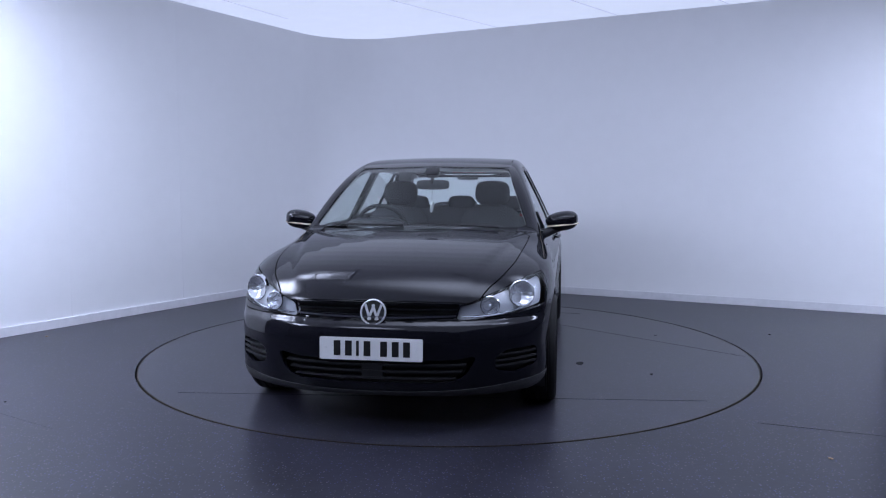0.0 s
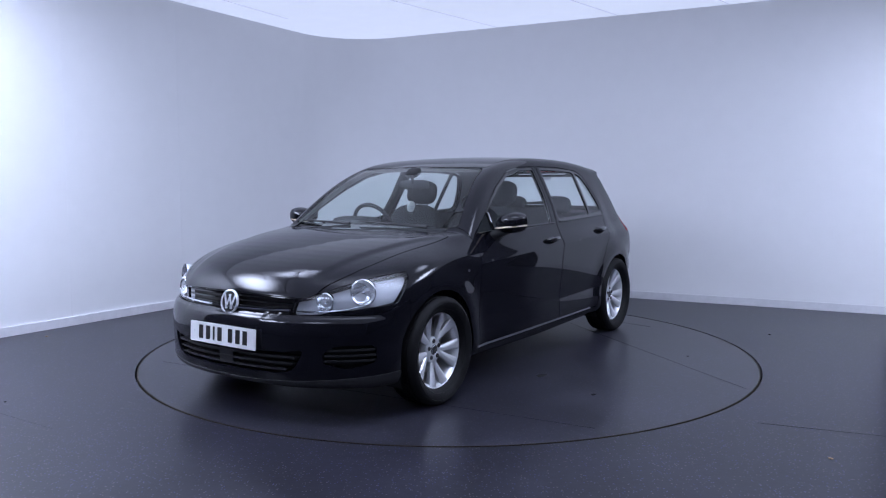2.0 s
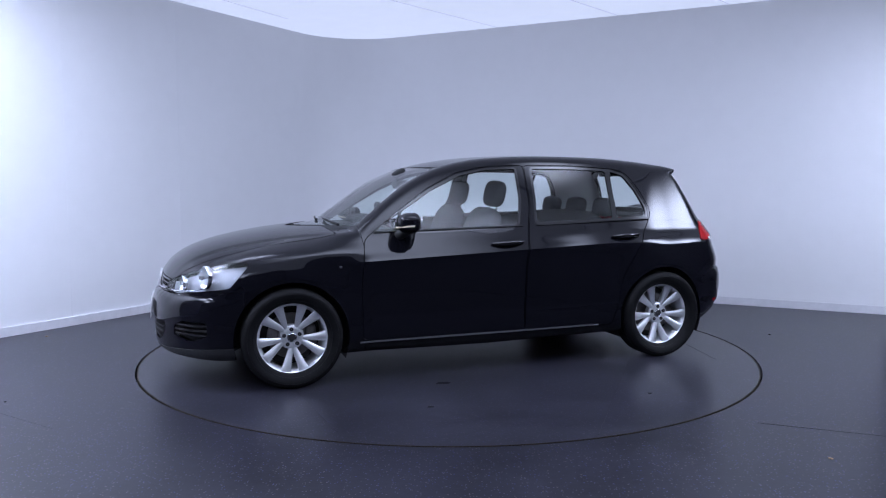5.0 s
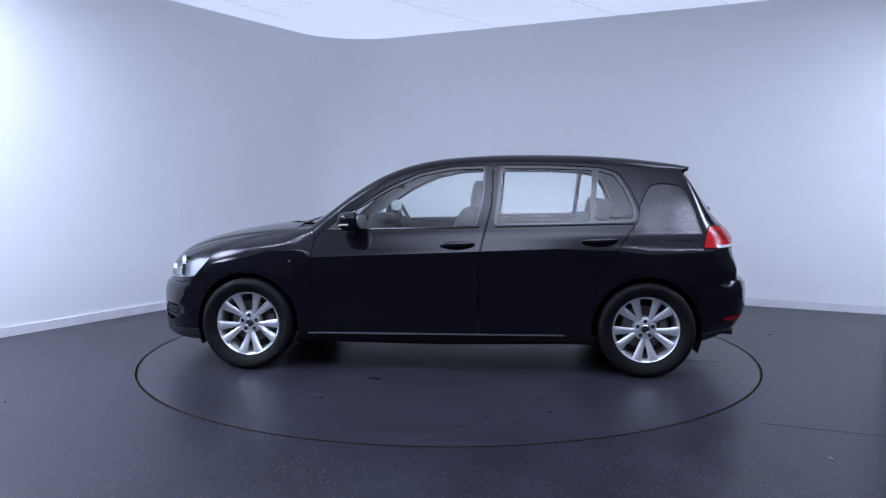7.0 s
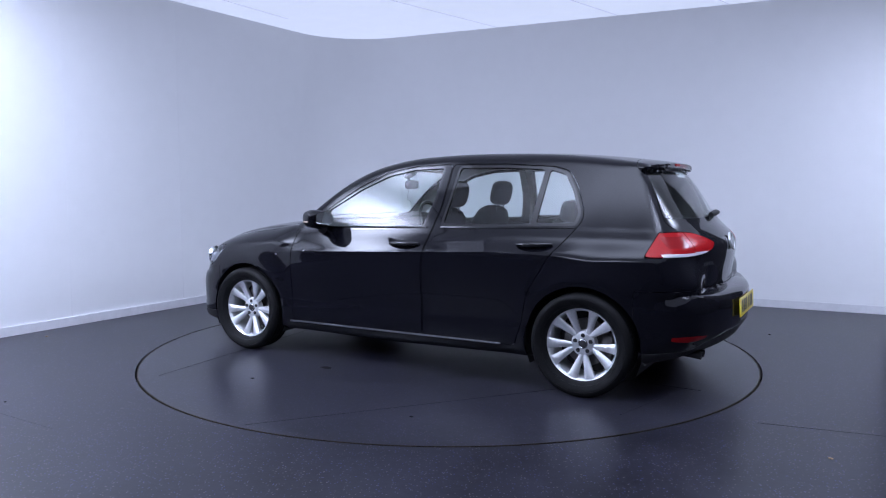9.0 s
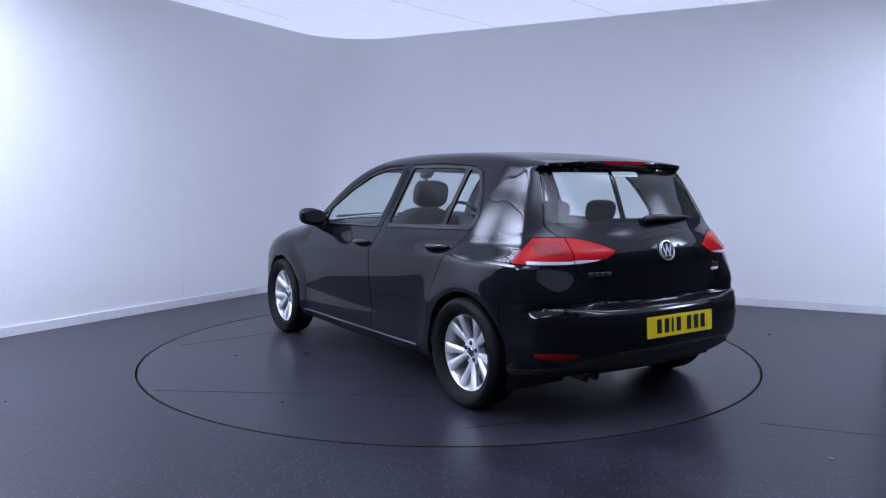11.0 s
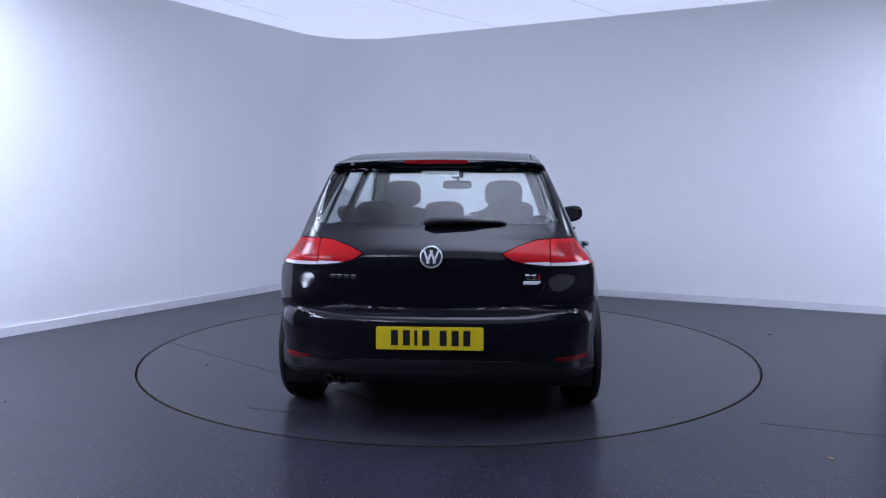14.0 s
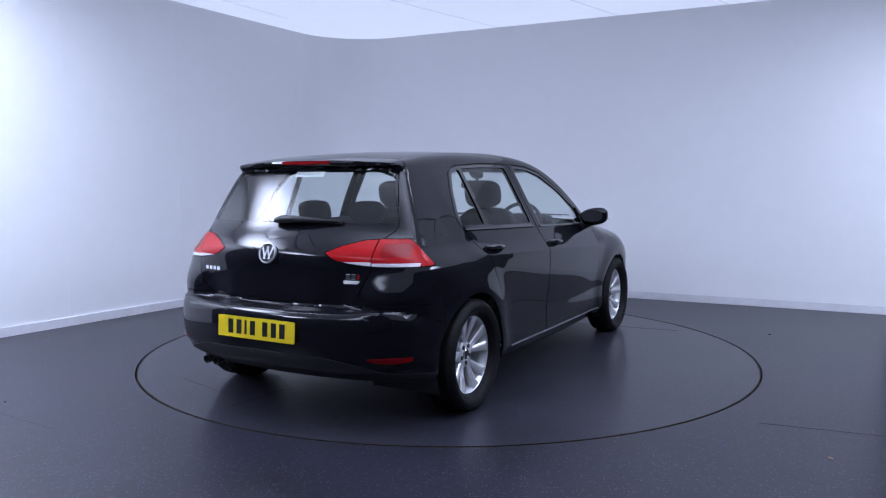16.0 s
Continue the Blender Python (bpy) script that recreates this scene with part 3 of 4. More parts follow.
class Skin:
    """The skin's points and faces, each face with the name of its panel."""

    def __init__(self, v, faces):
        self.v, self.faces, self.names = [tuple(q) for q in v], faces, ["body"] * len(faces)

    def carve(self, inside, outside, g, only=("body",), gap=0.0, on=None):
        """Faces of the panels only, where g < 0, become inside. With a gap, a joint of that width is left out round it."""
        if gap:
            self.carve("fresh", outside, lambda x, y, z: g(x, y, z) - gap / 2, only, 0.0, on)
            self.carve(inside, outside, lambda x, y, z: g(x, y, z) + gap / 2, ("fresh",), 0.0, on)
            self.names = ["joint" if nm == "fresh" else nm for nm in self.names]
            return
        v = np.array(self.v)
        d = g(v[:, 0], v[:, 1], v[:, 2])
        d[np.abs(d) < 1e-6] = 1e-6
        faces, names, mid = [], [], {}
        for f, name in zip(self.faces, self.names):
            s = [d[i] < 0 for i in f]
            if name not in only or not any(s):
                faces.append(f), names.append(name)
            elif all(s):
                faces.append(f), names.append(inside)
            else:
                a, b = [], []
                for i, j in zip(f, f[1:] + f[:1]):
                    (a if d[i] < 0 else b).append(i)
                    if (d[i] < 0) != (d[j] < 0):
                        key = (min(i, j), max(i, j))
                        if key not in mid:
                            t = d[key[0]] / (d[key[0]] - d[key[1]])
                            p, q = self.v[key[0]], self.v[key[1]]
                            mid[key] = len(self.v)
                            self.v.append(tuple(p[k] + (q[k] - p[k]) * t for k in range(3)))
                        a.append(mid[key]), b.append(mid[key])
                for part_of, nm in ((a, inside), (b, name)):
                    if len(part_of) > 2:
                        faces.append(part_of), names.append(nm)
        self.faces, self.names = faces, names

    def ridge(self, g):
        """Cut the net along g = 0 and set the new points on the form, so that a sharp line runs through points."""
        old = len(self.v)
        self.carve("fresh", "", g)
        self.names = ["body" if nm == "fresh" else nm for nm in self.names]
        p = np.array(self.v[old:])
        for _ in range(4):
            k = gradient(p)
            p[:, 1] -= np.clip(body_form(*p.T) / np.where(np.abs(k[:, 1]) < 0.3, 1.0, k[:, 1]), -0.02, 0.02)
        self.v[old:] = [tuple(q) for q in p]

    def panel(self, name, depth=0.012, sides=(1,), push=0.0, low=-1.0):
        """The mesh of one panel, its edges turned inwards by depth. sides: 1 for the half itself, -1 for its mirror image, both joined at the middle."""
        fs = [f for f, nm in zip(self.faces, self.names) if nm == name and self.v[f[0]][2] > low]
        used = sorted({i for f in fs for i in f})
        p = np.array([self.v[i] for i in used])
        g = gradient(p)
        g /= np.maximum(np.linalg.norm(g, axis=1), 1e-6)[:, None]
        p = p + g * push
        number = {i: k for k, i in enumerate(used)}
        edges = {}
        for f in fs:
            for i, j in zip(f, f[1:] + f[:1]):
                edges[(i, j)] = edges.get((i, j), 0) + 1
        rim = [(i, j) for i, j in edges if (j, i) not in edges and not (abs(self.v[i][1]) < 1e-4 and abs(self.v[j][1]) < 1e-4)]
        verts, faces = [], []
        for side in sides:
            base = len(verts)
            flip = np.array((1, side, 1))
            verts += [tuple(q) for q in p * flip]
            faces += [tuple(base + number[i] for i in (f if side > 0 else f[::-1])) for f in fs]
            if depth:
                deep = {}
                for i, j in rim:
                    for k in (i, j):
                        if k not in deep:
                            deep[k] = len(verts)
                            verts.append(tuple((p[number[k]] - g[number[k]] * depth) * flip))
                    q = (base + number[j], base + number[i], deep[i], deep[j])
                    faces.append(q if side > 0 else q[::-1])
        me = bpy.data.meshes.new(name)
        me.from_pydata(verts, [], faces)
        if len(sides) == 2:
            bm = bmesh.new()
            bm.from_mesh(me)
            mid = [v for v in bm.verts if abs(v.co.y) < 1e-4]
            bmesh.ops.remove_doubles(bm, verts=mid, dist=1e-4)
            bm.to_mesh(me)
            bm.free()
        return me


def region(points, plane="xz", side=None, round_off=0.0, n=6, smooth=True):
    """A panel's outline in a side (xz), top (xy) or front (yz) view, with a limit on where it may lie."""
    line = spline(points + points[:1], n) if smooth else np.array(points, float)
    a, b = ["xyz".index(c) for c in plane]

    def g(*xyz):
        d = outline_distance(xyz[a], xyz[b], line) - round_off
        return d if side is None else np.maximum(d, side(*xyz))
    return g


def round_corners(points, r, n=5):
    """An outline with its corners rounded."""
    out = []
    for i, b in enumerate(points):
        a, c = Vector(points[i - 1]), Vector(points[(i + 1) % len(points)])
        b = Vector(b)
        d = min(r, (a - b).length * 0.45, (c - b).length * 0.45)
        p, q = b + (a - b).normalized() * d, b + (c - b).normalized() * d
        out += [tuple((1 - t) ** 2 * p + 2 * t * (1 - t) * b + t * t * q) for t in [k / n for k in range(n + 1)]]
    return out


OUTER = lambda x, y, z: 0.42 - y
FRONT = lambda x, y, z: 1.2 - x
REAR = lambda x, y, z: x + 1.45
TOP = lambda x, y, z: 0.90 - z
flat = dict(n=1, smooth=False)

skin = Skin(*surface_net(0.0165))
skin.carve("away", "", lambda x, y, z: y, gap=0.0)
skin.ridge(lambda x, y, z: np.maximum(z - crease(x), np.maximum(np.abs(x + 0.175) - 1.07, 0.6 - y)))
# wheel openings
for wx in (1.3185, -1.3185):
    skin.carve("away", "", lambda x, y, z: np.maximum(np.sqrt((x - wx) ** 2 + (z - 0.305) ** 2) - 0.350, 0.42 - y))
# doors and their glass
FRONT_DOOR = round_corners([(0.875, 0.262), (0.885, 0.66), (0.862, 0.865), (0.845, 0.905), (0.60, 1.082), (0.39, 1.222), (0.17, 1.325), (-0.05, 1.366), (-0.325, 1.376), (-0.315, 1.10), (-0.255, 0.86), (-0.232, 0.70), (-0.232, 0.262)], 0.03)
REAR_DOOR = round_corners([(-0.240, 0.262), (-0.240, 0.70), (-0.263, 0.86), (-0.323, 1.10), (-0.333, 1.376), (-0.72, 1.374), (-1.06, 1.352), (-1.155, 1.322), (-1.225, 1.22), (-1.285, 1.075), (-1.275, 1.015), (-1.13, 0.83), (-0.985, 0.60), (-0.945, 0.40), (-0.90, 0.262)], 0.03)
FRONT_PANE = round_corners([(0.80, 0.948), (0.58, 1.080), (0.375, 1.205), (0.16, 1.302), (-0.04, 1.342), (-0.262, 1.352), (-0.252, 1.15), (-0.205, 0.975), (0.35, 0.948)], 0.02)
REAR_PANE = round_corners([(-0.390, 1.352), (-0.72, 1.350), (-0.985, 1.338), (-0.957, 1.004), (-0.353, 0.990), (-0.375, 1.15)], 0.02)
QUARTER_PANE = round_corners([(-1.020, 1.336), (-1.125, 1.305), (-1.195, 1.20), (-1.245, 1.075), (-1.235, 1.020), (-0.992, 1.006)], 0.02)
skin.carve("front_door", "", region(FRONT_DOOR, side=OUTER, **flat), gap=0.005)
skin.carve("rear_door", "", region(REAR_DOOR, side=OUTER, **flat), gap=0.005)
# black frames, then the panes set into them
skin.carve("front_window_frame", "", region(FRONT_PANE, side=OUTER, round_off=0.016, **flat), only=("front_door",))
skin.carve("front_window", "", region(FRONT_PANE, side=OUTER, **flat), only=("front_window_frame",))
skin.carve("rear_window_frame", "", region(round_corners([(-0.385, 1.355), (-0.72, 1.354), (-1.02, 1.340), (-1.132, 1.310), (-1.20, 1.20), (-1.252, 1.075), (-1.240, 1.012), (-0.347, 0.985), (-0.37, 1.15)], 0.02), side=OUTER, round_off=0.014, **flat), only=("rear_door",))
skin.carve("rear_window", "", region(REAR_PANE, side=OUTER, **flat), only=("rear_window_frame",))
skin.carve("quarter_window", "", region(QUARTER_PANE, side=OUTER, **flat), only=("rear_window_frame",))
# windscreen, bonnet, roof
skin.carve("windscreen", "", region(round_corners([(-0.1, 0.955), (0.655, 0.975), (0.69, 0.985), (0.53, 1.352), (-0.1, 1.372)], 0.03), "yz", side=lambda x, y, z: 0.2 - x, **flat), gap=0.005)
skin.carve("scuttle", "", region([(-0.1, 0.915), (0.62, 0.90), (0.64, 0.99), (-0.1, 0.985)], "yz", side=lambda x, y, z: np.maximum(0.86 - x, x - 1.06 + 0.10 * y * y), **flat))
skin.carve("bonnet", "", region(spline([(-0.1, 2.30), (0.0, 2.20), (0.30, 2.18), (0.45, 2.08), (0.54, 1.94), (0.61, 1.82), (0.665, 1.64), (0.690, 1.45), (0.705, 1.25), (0.715, 1.02), (0.715, 1.02), (0.4, 1.045), (-0.1, 1.066)], 5).tolist(), "yx", side=lambda x, y, z: 0.668 - 0.05 * y * y - z, **flat), gap=0.005)
# headlamps and grille
HEADLAMP = round_corners([(0.412, 0.577), (0.430, 0.640), (0.54, 0.684), (0.65, 0.728), (0.74, 0.764), (0.80, 0.778), (0.92, 0.780), (0.92, 0.650), (0.80, 0.616), (0.70, 0.598), (0.55, 0.582)], 0.006)
HEAD_SIDE = lambda x, y, z: 1.575 + 0.88 * np.maximum(0.755 - z, 0) - x
skin.carve("headlamp", "", region(HEADLAMP, "yz", side=HEAD_SIDE, **flat), only=("body", "bonnet", "joint"), gap=0.005)
skin.carve("grille", "", region([(-0.1, 0.575), (0.405, 0.583), (0.428, 0.655), (-0.1, 0.668)], "yz", side=FRONT, **flat), only=("body", "bonnet", "joint"))
skin.carve("lower_grille", "", region(round_corners([(-0.2, 0.382), (0.40, 0.388), (0.515, 0.405), (0.46, 0.300), (0.38, 0.272), (-0.2, 0.266)], 0.03), "yz", side=FRONT, **flat))
skin.carve("corner_vent", "", region(round_corners([(0.595, 0.330), (0.60, 0.395), (0.66, 0.425), (0.795, 0.425), (0.80, 0.335), (0.70, 0.30)], 0.02), "yz", side=lambda x, y, z: 1.72 - x, **flat))
skin.carve("front_lip", "", lambda x, y, z: np.maximum(z - 0.225 - 0.06 * y * y, 1.66 - x))
skin.carve("front_bumper", "", lambda x, y, z: np.maximum(np.maximum(1.60 - x, z - 0.575 - 0.9 * np.maximum(1.80 - x, 0) * 0.35), 1.60 - x), gap=0.004)
skin.carve("front_wing", "", lambda x, y, z: np.maximum(0.862 - x + 0.18 * np.maximum(z - 0.86, 0), np.maximum(0.30 - y, z - 0.99)), gap=0.004)
# tail
TAIL_LAMP = round_corners([(0.34, 0.899), (0.40, 0.866), (0.48, 0.848), (0.57, 0.838), (0.66, 0.834), (0.92, 0.834), (0.92, 0.968), (0.60, 0.970), (0.52, 0.964), (0.42, 0.935)], 0.008)
LAMP_SIDE = lambda x, y, z: x + 1.668 + 0.40 * np.maximum(z - 0.835, 0)
skin.carve("tail_lamp", "", region(TAIL_LAMP, "yz", side=LAMP_SIDE, **flat), gap=0.005)
skin.carve("tailgate_lamp", "", lambda x, y, z: y - 0.588, only=("tail_lamp",), gap=0.006)
skin.carve("tail_lamp_white", "", lambda x, y, z: np.maximum(z - 0.853, y - 0.79), only=("tail_lamp",))
skin.carve("tail_lamp_dark", "", region(round_corners([(0.62, 0.882), (0.745, 0.882), (0.725, 0.945), (0.62, 0.945)], 0.01), "yz", side=REAR, **flat), only=("tail_lamp",))
skin.carve("tailgate_lamp_white", "", lambda x, y, z: np.maximum(z - 0.858, 0.45 - y), only=("tailgate_lamp",))
skin.carve("spoiler", "", lambda x, y, z: np.maximum(np.maximum(x + 1.47 + 0.25 * y * y, 1.337 - z), y - 0.60), gap=0.004)
skin.carve("tailgate", "", region(round_corners([(-0.2, 0.630), (0.455, 0.640), (0.540, 0.70), (0.578, 0.79), (0.592, 0.84), (0.598, 0.965), (0.655, 1.02), (0.552, 1.333), (-0.2, 1.336)], 0.03), "yz", side=lambda x, y, z: x + 1.60, **flat), gap=0.005)
skin.carve("rear_screen", "", region(round_corners([(-0.2, 1.040), (0.600, 1.042), (0.64, 1.055), (0.540, 1.312), (0.50, 1.318), (-0.2, 1.320)], 0.03), "yz", side=lambda x, y, z: x + 1.60, **flat), only=("tailgate",))
skin.carve("rear_lip", "", region([(-0.2, 0.10), (1.0, 0.10), (1.0, 0.27), (0.68, 0.308), (0.56, 0.348), (0.40, 0.386), (-0.2, 0.402)], "yz", side=lambda x, y, z: x + 1.66, **flat))
skin.carve("rear_bumper", "", lambda x, y, z: np.maximum(x + 1.62, z - 0.645), gap=0.004)
skin.carve("reflector", "", region(round_corners([(0.575, 0.388), (0.64, 0.370), (0.72, 0.360), (0.78, 0.366), (0.79, 0.388), (0.72, 0.394)], 0.01), "yz", side=lambda x, y, z: x + 1.76, **flat), only=("rear_bumper", "rear_lip"))
skin.carve("roof", "", lambda x, y, z: np.maximum(np.maximum(y - 0.535 - 0.02 * x, 1.36 - z), -1.63 - x), gap=0.004)
skin.carve("sill", "", lambda x, y, z: np.maximum(np.maximum(z - 0.262, 0.60 - y), np.abs(x) - 0.98))
skin.carve("underside", "", lambda x, y, z: np.maximum(z - 0.215, np.abs(x) - 1.62))

CAR = tagged(new("car"), "black five-door hatchback car with silver alloy wheels", "car")


def panels():
    """Each panel of the skin as a part of the car."""
    both, made = (1, -1), {}
    for name, mat, label, depth, push in (
            ("bonnet", PAINT, "", 0.014, 0), ("roof", PAINT, "", 0.014, 0), ("tailgate", PAINT, "", 0.014, 0), ("front_bumper", PAINT, "", 0.014, 0),
            ("rear_bumper", PAINT, "", 0.014, 0), ("body", PAINT, "", 0.014, 0), ("windscreen", GLASS, "clear windscreen", 0.0, 0), ("rear_screen", DARK_GLASS, "tinted rear screen", 0.0, -0.002),
            ("spoiler", PAINT, "", 0.014, 0),
            ("scuttle", BLACK, "black plastic scuttle", 0.01, -0.012), ("front_lip", GREY_PLASTIC, "black plastic lip", 0.01, 0.004), ("rear_lip", GREY_PLASTIC, "matt black plastic lower bumper", 0.01, 0.003),
            ("underside", BLACK, "black underside", 0.0, 0)):
        ob = mesh_part(name, skin.panel(name, depth, both, push), mat, CAR, label, True)
        made[name] = ob
    for name, mat, label, depth, push, owner in (
            ("front_wing", PAINT, "", 0.014, 0, None), ("front_door", PAINT, "", 0.014, 0, None), ("rear_door", PAINT, "", 0.014, 0, None), ("sill", PAINT, "", 0.01, 0, None),
            ("front_window_frame", GLOSS_BLACK, "gloss black window surround", 0.016, -0.002, "front_door"), ("rear_window_frame", GLOSS_BLACK, "gloss black window surround", 0.016, -0.002, "rear_door"),
            ("front_window", GLASS, "clear side glass", 0.0, -0.008, "front_door"), ("rear_window", DARK_GLASS, "clear side glass", 0.0, -0.008, "rear_door"),
            ("quarter_window", DARK_GLASS, "small fixed side glass", 0.0, -0.008, "rear_door"), ("headlamp", LENS, "clear headlamp lens", 0.01, 0, None),
            ("tail_lamp", RED, "red tail lamp lens", 0.02, 0.003, None), ("tailgate_lamp", RED, "red tail lamp lens", 0.02, 0.003, None), ("tail_lamp_white", WHITE_LENS, "clear reversing lens", 0.02, 0.003, "tail_lamp"), ("tail_lamp_dark", RED_DEEP, "deep red lens", 0.0, 0.002, "tail_lamp"),
            ("tailgate_lamp_white", WHITE_LENS, "clear lens", 0.02, 0.003, "tailgate_lamp"), ("reflector", RED_DEEP, "red reflector", 0.01, 0.002, "rear_bumper")):
        for side in both:
            ob = mesh_part(name, skin.panel(name, depth, (side,), push), mat, made.get((owner, side), made.get(owner, CAR)), label, True)
            made[(name, side)] = ob
    return made


PARTS = panels()


# ---- car details ----
def skin_x(y, z, sign=1):
    """Where the skin lies at the nose (sign 1) or the tail (sign -1)."""
    lo, hi = 1.0, 2.4
    for _ in range(30):
        m = (lo + hi) / 2
        inside = body_form(np.array([sign * m]), np.array([y]), np.array([z]))[0] < 0
        lo, hi = (m, hi) if inside else (lo, m)
    return sign * lo


def skin_y(x, z):
    """The half width of the skin."""
    lo, hi = 0.2, 1.1
    for _ in range(30):
        m = (lo + hi) / 2
        inside = body_form(np.array([x]), np.array([m]), np.array([z]))[0] < 0
        lo, hi = (m, hi) if inside else (lo, m)
    return lo


def bar_along(bm, ys, z, push, height, depth, sign=1, rise=None):
    """A slat that follows the bow of the nose or the tail."""
    rows = []
    for y in ys:
        zz = z + (rise(y) if rise else 0)
        x = skin_x(y, zz, sign) + sign * push
        rows.append([bm.verts.new((x + sign * dx, y, zz + dz)) for dx, dz in ((0, -height / 2), (0, height / 2), (-depth, height / 2), (-depth, -height / 2))])
    for a, b in zip(rows, rows[1:]):
        for k in range(4):
            bm.faces.new((a[k], a[(k + 1) % 4], b[(k + 1) % 4], b[k]))
    bm.faces.new(rows[0])
    bm.faces.new(rows[-1][::-1])
    return bm


def steps(a, b, n=24):
    return [a + (b - a) * i / n for i in range(n + 1)]


def facing(x, y, z, yaw, tilt=0.0):
    """A frame whose z points out of the car: yaw round the car, tilt upwards; its x runs to the left of one who looks at it from outside."""
    return Matrix.Translation((x, y, z)) @ Matrix.Rotation(radians(yaw), 4, "Z") @ Matrix.Rotation(radians(90 - tilt), 4, "Y") @ Matrix.Rotation(radians(90), 4, "Z")


def backing(name, region_name, mat, push, parent, label="", sides=(1, -1)):
    return mesh_part(name, skin.panel(region_name, 0.0, sides, push), mat, parent, label, True)


def front_details():
    bumper = PARTS["front_bumper"]
    grille = backing("grille", "grille", PLATE_BLACK, -0.035, CAR, "black recessed radiator grille")
    for z in (0.628, 0.652, 0.600):
        part("slat", bar_along(bmesh.new(), steps(-0.415, 0.415), z, -0.006, 0.008, 0.03, 1, lambda y: -0.02 * y * y), GLOSS_BLACK, grille, smooth=False)
    part("chrome_strip", bar_along(bmesh.new(), steps(-0.41, 0.41), 0.590, 0.013, 0.009, 0.02, 1, lambda y: 0.05 * y * y), CHROME, grille, "thin bright chrome strip")
    low = backing("lower_grille", "lower_grille", PLATE_BLACK, -0.05, bumper, "black lower air intake")
    for z, half in ((0.360, 0.46), (0.327, 0.44), (0.294, 0.41)):
        part("slat", bar_along(bmesh.new(), steps(-half, half), z, -0.006, 0.009, 0.04), BLACK, low)
    part("sensor_box", box(bmesh.new(), (0.05, 0.11, 0.09), Matrix.Translation((2.092, 0, 0.33)), 0.006), BLACK, low, "black plastic sensor cover")
    for side in (1, -1):
        vent = backing("corner_vent", "corner_vent", PLATE_BLACK, -0.03, bumper, "black corner air vent", (side,))
        for z in (0.345, 0.372, 0.400):
            part("slat", bar_along(bmesh.new(), steps(side * 0.60, side * 0.80, 10), z, -0.004, 0.010, 0.025), BLACK, vent)
    # lamps
    for side in (1, -1):
        lamp = PARTS[("headlamp", side)]
        mesh_part("housing", skin.panel("headlamp", 0.0, (side,), -0.040), LAMP_GREY, lamp, "grey lamp housing", True)
        for y, z, r, yaw in ((0.560, 0.636, 0.044, 12), (0.705, 0.684, 0.064, 22)):
            x = skin_x(y, z) - 0.052
            m = facing(x, side * y, z, side * yaw, 4)
            part("reflector_bowl", turned(bmesh.new(), [(0.001, -0.004), (0.3 * r, -0.002), (0.7 * r, 0.012), (0.92 * r, 0.026), (r, 0.033)], m, 28), LAMP_INSIDE, lamp, "round silver reflector", True)
            part("bezel_ring", turned(bmesh.new(), [(r, 0.031), (r + 0.003, 0.036), (r + 0.006, 0.033), (r + 0.006, 0.012)], m, 28), CHROME, lamp, "bright ring round the reflector", True)
            part("bulb_cap", blob(bmesh.new(), (0.020, 0.020, 0.030), m @ Matrix.Translation((0, 0, 0.018)), 2.2, 12, 8), LAMP_INSIDE, lamp, "bright bulb shield", True)
        bm = bmesh.new()
        pts = [(skin_x(y, z) - 0.010, side * y, z) for y, z in ((0.435, 0.592), (0.50, 0.589), (0.58, 0.592), (0.66, 0.602), (0.73, 0.620))]
        tube(bm, pts, [0.003, 0.006, 0.006, 0.006, 0.003], 8)
        part("chrome_bezel", bm, CHROME, lamp, "silver lower bezel", True)
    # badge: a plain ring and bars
    badge = part("badge", turned(bmesh.new(), [(0.001, 0.0), (0.060, 0.0), (0.060, 0.012), (0.001, 0.014)], facing(skin_x(0, 0.614) - 0.004, 0, 0.614, 0, 12), 40), PLATE_BLACK, CAR, "round dark badge disc")
    badge_shapes(badge, facing(skin_x(0, 0.614) + 0.009, 0, 0.614, 0, 12), 0.066)
    number_plate(facing(2.137, 0, 0.440, 0, 3), PLATE_WHITE, bumper, "white front plate with black character bars")
    # wipers
    for y0, y1 in ((0.52, -0.02), (-0.08, -0.58)):
        pts = []
        for i in range(9):
            y = y0 + (y1 - y0) * i / 8
            pts.append((1.005 - 0.14 * y * y - 0.03 * (i / 8), y, 0.988 + 0.014 * (i / 8) - 0.03 * y * y))
        part("wiper", tube(bmesh.new(), pts, [0.011, 0.010, 0.008, 0.007, 0.007, 0.006, 0.006, 0.005, 0.004], 6), BLACK, CAR, "black windscreen wiper", True)


def badge_shapes(parent, m, r):
    part("ring", turned(bmesh.new(), [(r * 0.86, 0), (r * 0.9, 0.006), (r, 0.004), (r, -0.008), (r * 0.86, -0.008)], m, 40, True), ALLOY, parent, "bright silver ring", True)
    for px, tilt in ((-0.42, 20), (0.42, -20), (-0.15, -20), (0.15, 20)):
        part("chrome_bar", box(bmesh.new(), (r * 0.19, r * 1.25, 0.006), m @ Matrix.Translation((px * r, 0, 0.0)) @ Matrix.Rotation(radians(tilt), 4, "Z"), 0.001, 1), ALLOY, parent)


